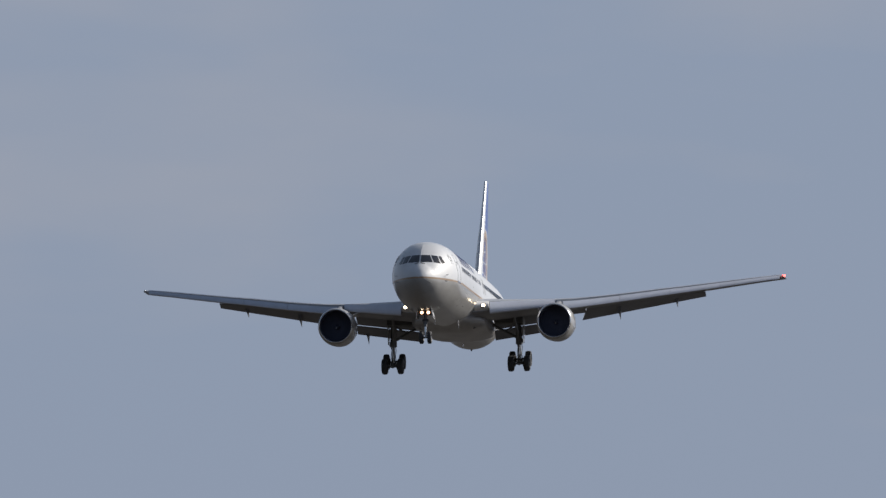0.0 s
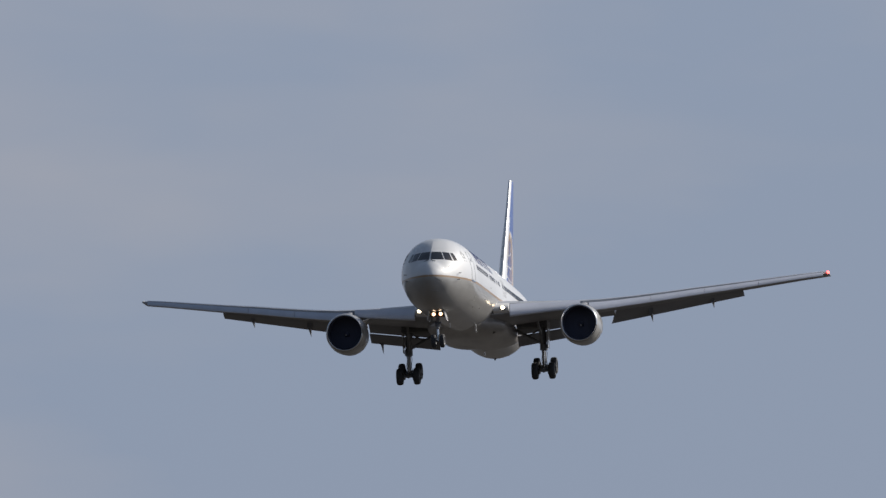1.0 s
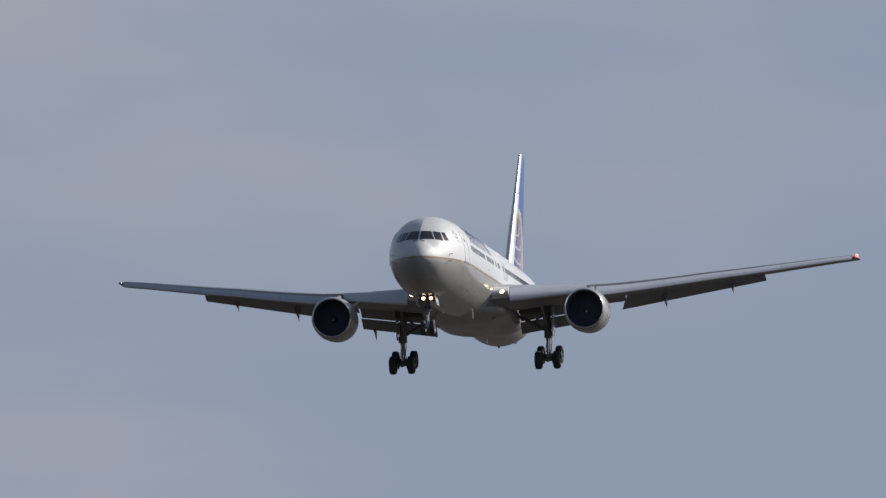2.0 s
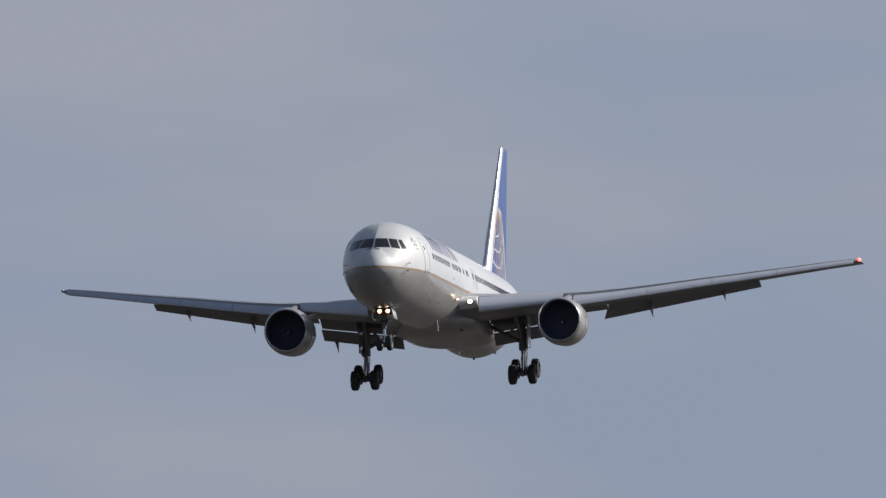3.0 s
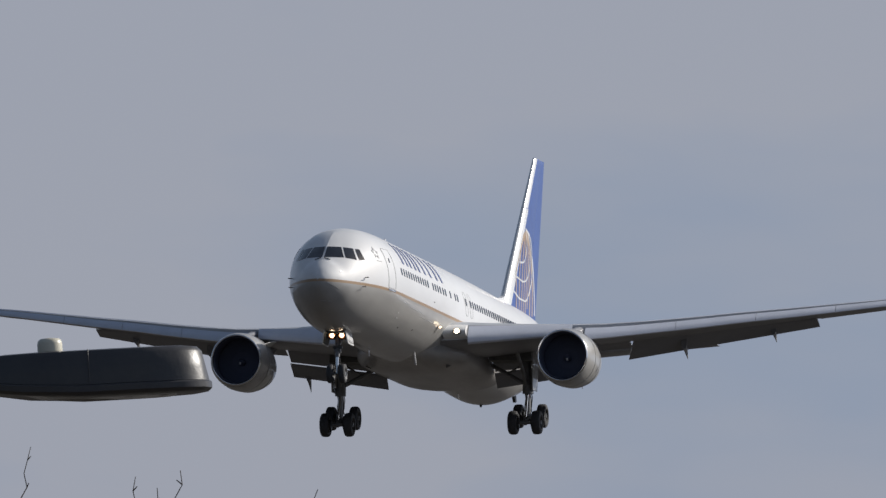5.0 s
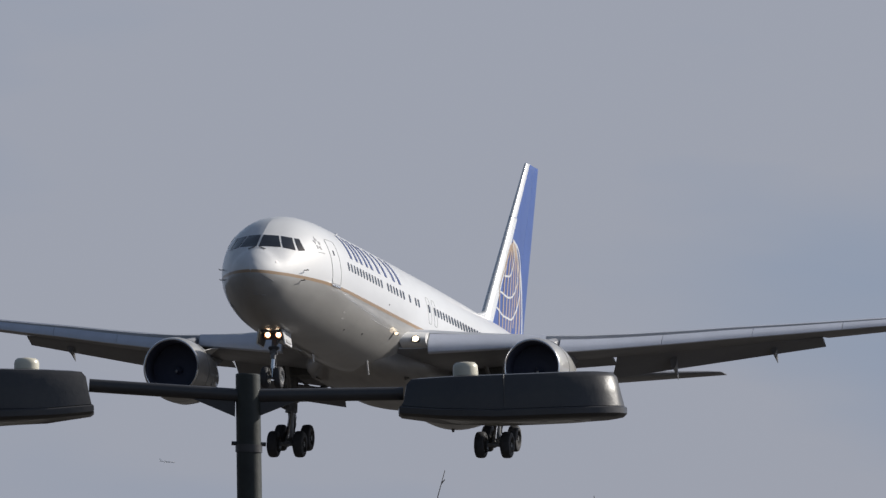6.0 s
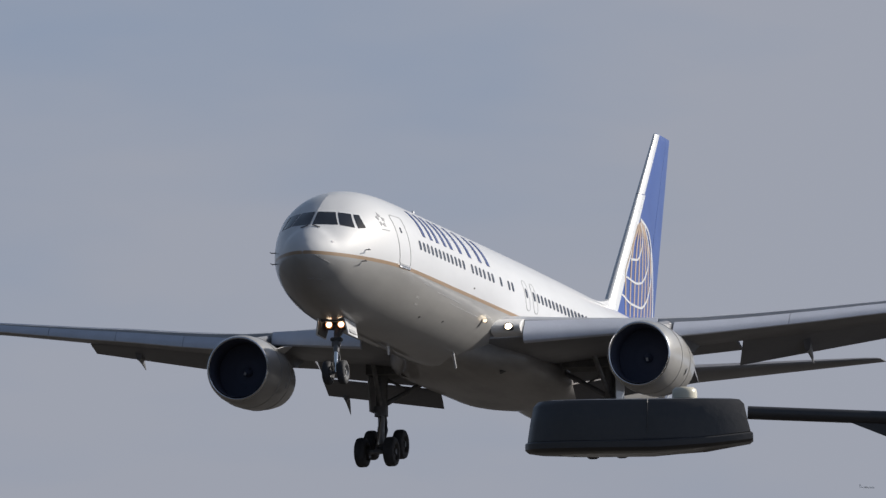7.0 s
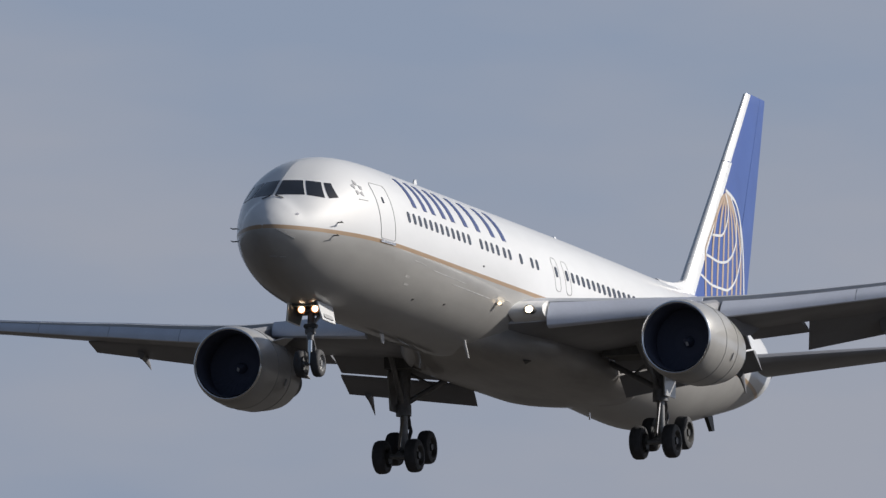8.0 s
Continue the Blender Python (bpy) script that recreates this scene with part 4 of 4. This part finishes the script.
def nose_gear():
    g = new("nose_gear")
    g.parent = airliner
    ax = Vector((0, -5.22, -4.53))
    bm = tube((0, -5.55, -2.4), (0, -5.30, -3.75), 0.125, 0.115, n=16)
    tube((-.16, -5.34, -3.45), (.16, -5.34, -3.45), 0.1, n=12, bm=bm)
    part("strut_cylinder", bm, GEAR, g)
    part("strut_piston", tube((0, -5.30, -3.7), ax, 0.075, n=14), CHROME, g, "bright strut piston")
    part("axle", tube(ax + Vector((-.42, 0, 0)), ax + Vector((.42, 0, 0)), 0.06, n=10), GEAR, g)
    for o in (-0.29, 0.29):
        wheel(g, ax + Vector((o, 0, 0)), 0.46, 0.30)
    part("drag_brace", tube((0, -5.35, -3.3), (0, -6.7, -2.6), 0.06, n=8), GEAR, g)
    bm = slab([(-.06, -5.42, -3.6), (.06, -5.42, -3.6), (.05, -5.72, -3.95), (-.05, -5.72, -3.95)], 0.04)
    slab([(-.05, -5.72, -3.95), (.05, -5.72, -3.95), (.06, -5.34, -4.35), (-.06, -5.34, -4.35)], 0.04, bm=bm)
    part("torque_link", bm, GEAR, g)
    part("light_bracket", tube((-.27, -5.28, -2.76), (.27, -5.28, -2.76), 0.04, n=8), GEAR, g)
    for o in (-0.235, 0.235):
        rings = [[(o + q * math.cos(t), -5.2 + d, -2.73 + q * 0.9 * math.sin(t)) for t in [2 * math.pi * i / 18 for i in range(18)]] for d, q in ((-0.14, 0.07), (-0.08, 0.12), (0.08, 0.15), (0.08, 0.138), (0.0, 0.138))]
        part("light_housing", loft(rings, caps=False), DARK_METAL, g)
        # added glowing disc behind the lamp, drawn as its warm halo
        part("lamp_halo", tube((o, -5.19, -2.73), (o, -5.165, -2.73), 0.135, n=18), LIGHT_HALO, g)
        part("landing_light", tube((o, -5.19, -2.73), (o, -5.155, -2.73), 0.10, n=18), LIGHT, g, "lit round landing light")
    for sd in (-1, 1):
        x0, x1 = sd * 0.50, sd * 0.62
        part("bay_door", slab([(x0, -4.6, -2.55), (x0, -6.1, -2.60), (x1, -6.0, -3.18), (x1, -4.75, -3.15)], 0.05), WHITE, g, "pale nose gear door hanging open")
        part("door_lining", slab([(x0 - sd * .035, -4.68, -2.57), (x0 - sd * .035, -6.02, -2.62), (x1 - sd * .035, -5.93, -3.15), (x1 - sd * .035, -4.82, -3.12)], 0.015), BAY, g, "dark inner face of the gear door")
        part("door_marking", slab([(x1 * 1.0 + sd * .035, -4.95, -3.06), (x1 + sd * .035, -5.8, -3.08), (x0 + sd * .055, -5.8, -2.86), (x0 + sd * .055, -4.95, -2.84)], 0.012), SEAL, g)
    part("bay_roof", box((-0.48, -6.3, -2.64), (0.48, -4.9, -2.4)), BAY, g, "dark nose gear bay")
    part("bay_bulkhead", box((-0.46, -5.5, -2.9), (0.46, -5.38, -2.5)), BAY, g, "dark rear wall of the bay")
    part("steering_actuator", box((-.22, -5.5, -3.35), (.22, -5.25, -3.2), bevel=0.03), DARK_METAL, g)


nose_gear()


# ---- the street lamp ----
def at_bearing(az, el, dist):
    """The place at a bearing to the left of +y and an elevation, seen from the eye."""
    a, e = radians(az), radians(el)
    return Vector((-math.sin(a) * dist, math.cos(a) * dist, EYE[2] + dist * math.tan(e)))


def street_lamp():
    lamp = tagged(new("street_lamp"), "black twin-head street lamp on a round steel post", "street lamp")
    base = at_bearing(14.060, 0, 55)
    top = EYE[2] + 55 * math.tan(radians(3.442))
    lean = radians(0.8)
    side = Vector((math.cos(radians(14.060)), math.sin(radians(14.060)), 0))
    base += side * top * math.sin(lean)
    lamp.location = (base.x, base.y, 0)
    lamp.rotation_euler = (0, -lean, radians(14.060))
    ringed = lambda z, r: [(0.004 + (top - z) * 0.045 + r * math.cos(2 * math.pi * i / 24), r * math.sin(2 * math.pi * i / 24), z) for i in range(24)]
    part("post", loft([ringed(0, 0.060), ringed(0.6, 0.056), ringed(top - 0.004, 0.047), ringed(top, 0.043)]), POLE_GREEN, lamp, "dark green painted post")
    part("base_plate", loft([ringed(0, 0.16), ringed(0.025, 0.16)]), POLE, lamp)
    part("collar", loft([ringed(top - 0.30, 0.0515), ringed(top - 0.27, 0.0515)]), POLE, lamp)
    for sg in (-1, 1):
        for zz in (0.267,):
            part("bolt", tube((sg * 0.045 + 0.016, 0, top - zz), (sg * 0.066 + 0.016, 0, top - zz), 0.008, n=8), POLE, lamp)
        arm_z = top - 0.075 + (0.018 if sg > 0 else 0.012)
        part("arm", tube((sg * 0.03, 0, top - 0.083), (sg * 0.60, 0, arm_z), 0.0255, n=16), POLE, lamp, "round black arm")
        bm = bmesh.new()
        loft([[(sg * 0.04, y, top - 0.095), (sg * 0.21, y, top - 0.095 + sg * 0.004), (sg * 0.04, y, top - 0.165)] for y in (-0.008, 0.008)], bm=bm)
        part("gusset", bm, POLE, lamp, "triangular plate under the arm")
        head = new("lamp_head")
        head.parent = lamp
        head.location = (sg * 0.58, 0, arm_z)
        head.rotation_euler = (0, radians(-4.0 if sg > 0 else 0.8), radians(0 if sg > 0 else 180))

        # x runs outwards from the arm; the shell is narrower at the arm and rounded at the far end
        def plan(k, z):
            pts = []
            for px, py in ((0, .10), (0.15, .18), (0.36, .185), (0.62, .185), (0.76, .165), (0.84, .115), (0.87, .04)):
                pts.append((px, py))
            full = pts + [(px, -py) for px, py in pts[::-1]]
            cx = 0.43
            return [(cx + (px - cx) * k[0], py * k[1], z + (0.032 * max(0.0, 1 - px / 0.24) if z < -0.05 else 0)) for px, py in full]
        deep = 0.006 if sg > 0 else 0.030
        shell = [plan((0.80, 0.66), 0.052), plan((0.885, 0.83), 0.047), plan((0.925, 0.91), 0.028), plan((0.955, 0.96), -0.035), plan((0.98, 0.98), -0.078 - deep)]
        part("housing", loft(shell), POLE, head, "black box-shaped lamp housing")
        door = [plan((0.99, 1.0), -0.080 - deep), plan((1.0, 1.03), -0.085 - deep), plan((1.0, 1.03), -0.106 - deep), plan((0.97, 0.96), -0.117 - deep), plan((0.9, 0.85), -0.122 - deep)]
        part("lens_door", loft(door), POLE, head, "hinged lens frame under the housing")
        part("lens", loft([plan((0.7, 0.7), -0.119 - deep), plan((0.68, 0.66), -0.127 - deep)]), LENS_GLASS, head)
        bm = bmesh.new()
        seam = [(0.40, 0.186 * 0.985, -0.078), (0.40, 0.182, 0.03), (0.40, 0.165, 0.05), (0.40, -0.165, 0.05), (0.40, -0.182, 0.03), (0.40, -0.186 * 0.985, -0.078)]
        for a, b in zip(seam, seam[1:]):
            tube(a, b, 0.0018, n=6, bm=bm)
        part("seam", bm, POLE, head)
        c, up = (0.26, 0, 0), 0.014 if sg > 0 else 0.005
        prof = [(0.040, 0.05), (0.048, 0.058), (0.048, 0.074 + up), (0.045, 0.086 + up), (0.036, 0.094 + up), (0.012, 0.097 + up)]
        bm = loft([[(c[0] + r * math.cos(2 * math.pi * i / 20), r * math.sin(2 * math.pi * i / 20), z) for i in range(20)] for r, z in prof])
        part("photocell", bm, CELL, head, "cream photocell cap")
        for px in (0.55, 0.68):
            part("latch", tube((px, -0.06, -0.110 - deep), (px, -0.06, -0.128 - deep), 0.02, 0.015, n=10), POLE, head)
    return lamp


street_lamp()


# ---- bare trees whose top twigs reach into the picture ----
def bare_tree(az, dist, tips, seed, lean=0.05):
    rnd = random.Random(seed)
    base = at_bearing(az, 0, dist)
    base.z = 0
    t = tagged(new("bare_tree"), "young leafless tree with thin upright twigs", "tree")
    t.location = base
    bm = bmesh.new()

    def limb(a, b, r0, r1, n=7, wob=0.04, sides=7):
        a, b = Vector(a), Vector(b)
        pts = [a.lerp(b, i / n) + Vector((rnd.uniform(-wob, wob), rnd.uniform(-wob, wob), 0)) * (b - a).length * (0 if i in (0, n) else 1) for i in range(n + 1)]
        for i in range(n):
            tube(pts[i], pts[i + 1], r0 + (r1 - r0) * i / n, r0 + (r1 - r0) * (i + 1) / n, n=sides, bm=bm)
        return pts
    local = [at_bearing(a, e, dist) - base for a, e in tips]
    high = max(p.z for p in local)
    limb((0, 0, 0), (0.05, 0, high * 0.45), 0.05, 0.035, wob=0.012)
    part("trunk", bm, BARK, t)
    forks = []
    for i in range(7):
        bm = bmesh.new()
        a = 2 * math.pi * i / 7
        end = Vector((0.55 * math.cos(a), 0.4 * math.sin(a), high * 0.72 + rnd.uniform(-.1, .1)))
        start = (0.05 * i / 7, 0, high * (0.2 + 0.035 * i))
        forks.append(limb(start, end, 0.022, 0.010, wob=0.03))
        part("limb", bm, BARK, t)
    for p in local:
        bm = bmesh.new()
        fork = min(forks, key=lambda f: (f[-1] - p).length)
        low = p - Vector((0.42 * lean, 0.1 * lean, 0.42))
        limb(fork[-2], low, 0.006, 0.0042, n=4, wob=0.03, sides=6)
        pts = limb(low, p, 0.0034, 0.0014, n=9, wob=0.05, sides=6)
        for k in (4, 6, 8):
            q = pts[k]
            tube(q, q + Vector((rnd.uniform(-.02, .02), 0, 0.015)), 0.0026, 0.0016, n=5, bm=bm)
        part("twig", bm, BARK, t)
    for i in range(26):
        bm = bmesh.new()
        f = rnd.choice(forks)
        q = f[rnd.randint(3, 7)]
        end = q + Vector((rnd.uniform(-.35, .35), rnd.uniform(-.3, .3), rnd.uniform(.2, .5)))
        end.z = min(end.z, high - 0.22)
        limb(q, end, 0.004, 0.002, n=6, wob=0.03, sides=5)
        part("twig", bm, BARK, t)


bare_tree(12.49, 46, [(12.836, 2.988), (12.749, 2.946), (12.659, 3.018), (12.110, 2.959), (12.147, 2.875), (12.79, 2.88)], 3)
bare_tree(13.25, 50, [(13.256, 3.093), (13.09, 2.89)], 5, 0.2)
bare_tree(11.37, 44, [(11.363, 2.903), (11.85, 2.84)], 8, 0.1)


# ---- a small aeroplane far beyond ----
def far_plane():
    # haze put into the surface: near-white base colour and a low alpha
    FAR_HAZED.node_tree.nodes["Principled BSDF"].inputs["Alpha"].default_value = 0.4
    p = tagged(new("distant_airplane"), "tiny aeroplane far away, haze put in as pale see-through paint", "airplane")
    prof = [(0, 0.02), (0.25, 0.18), (0.9, 0.30), (3.4, 0.30), (4.6, 0.16), (5.2, 0.03)]
    part("fuselage", loft([[(-2.6 + s, r * math.cos(a), r * math.sin(a)) for a in [2 * math.pi * i / 14 for i in range(14)]] for s, r in prof]), FAR_HAZED, p)
    for sg in (-1, 1):
        part("wing", loft([[(-0.9, sg * 0.2, -0.12), (0.5, sg * 0.2, -0.06), (0.5, sg * 0.2, -0.2)], [(0.6, sg * 3.2, 0.18), (1.1, sg * 3.2, 0.2), (1.1, sg * 3.2, 0.14)]]), FAR_HAZED, p)
        part("tailplane", loft([[(1.8, sg * 0.1, 0.05), (2.4, sg * 0.1, 0.08), (2.4, sg * 0.1, 0.02)], [(2.2, sg * 1.1, 0.12), (2.5, sg * 1.1, 0.14), (2.5, sg * 1.1, 0.1)]]), FAR_HAZED, p)
    part("fin", slab([(1.6, 0, 0.15), (2.5, 0, 0.15), (2.7, 0, 1.05), (2.35, 0, 1.05)], 0.08), FAR_HAZED, p)
    return p


distant = far_plane()


def motions():
    walk(airliner, [(t, Matrix.Translation((x, y, z)) @ turned(h, p, b)) for t, x, y, z, h, p, b in FLIGHT_ROWS])
    foot, head = hinge_at(2.3), hinge_at(10.6)
    turns = [(t, Matrix.Translation(foot) @ Matrix.Rotation(radians(a), 4, head - foot) @ Matrix.Translation(-foot)) for t, a in RUDDER_ROWS]
    walk(rudder, turns)
    rows = []
    for t in (0.0, 4.0, 8.0):
        rows.append((t, Matrix.Translation(at_bearing(14.390 - 0.155 * (t - 5.8), 3.078, 4700)) @ pose(0, 0, 0, 0, 0, 180 + 14)))
    walk(distant, rows)


motions()
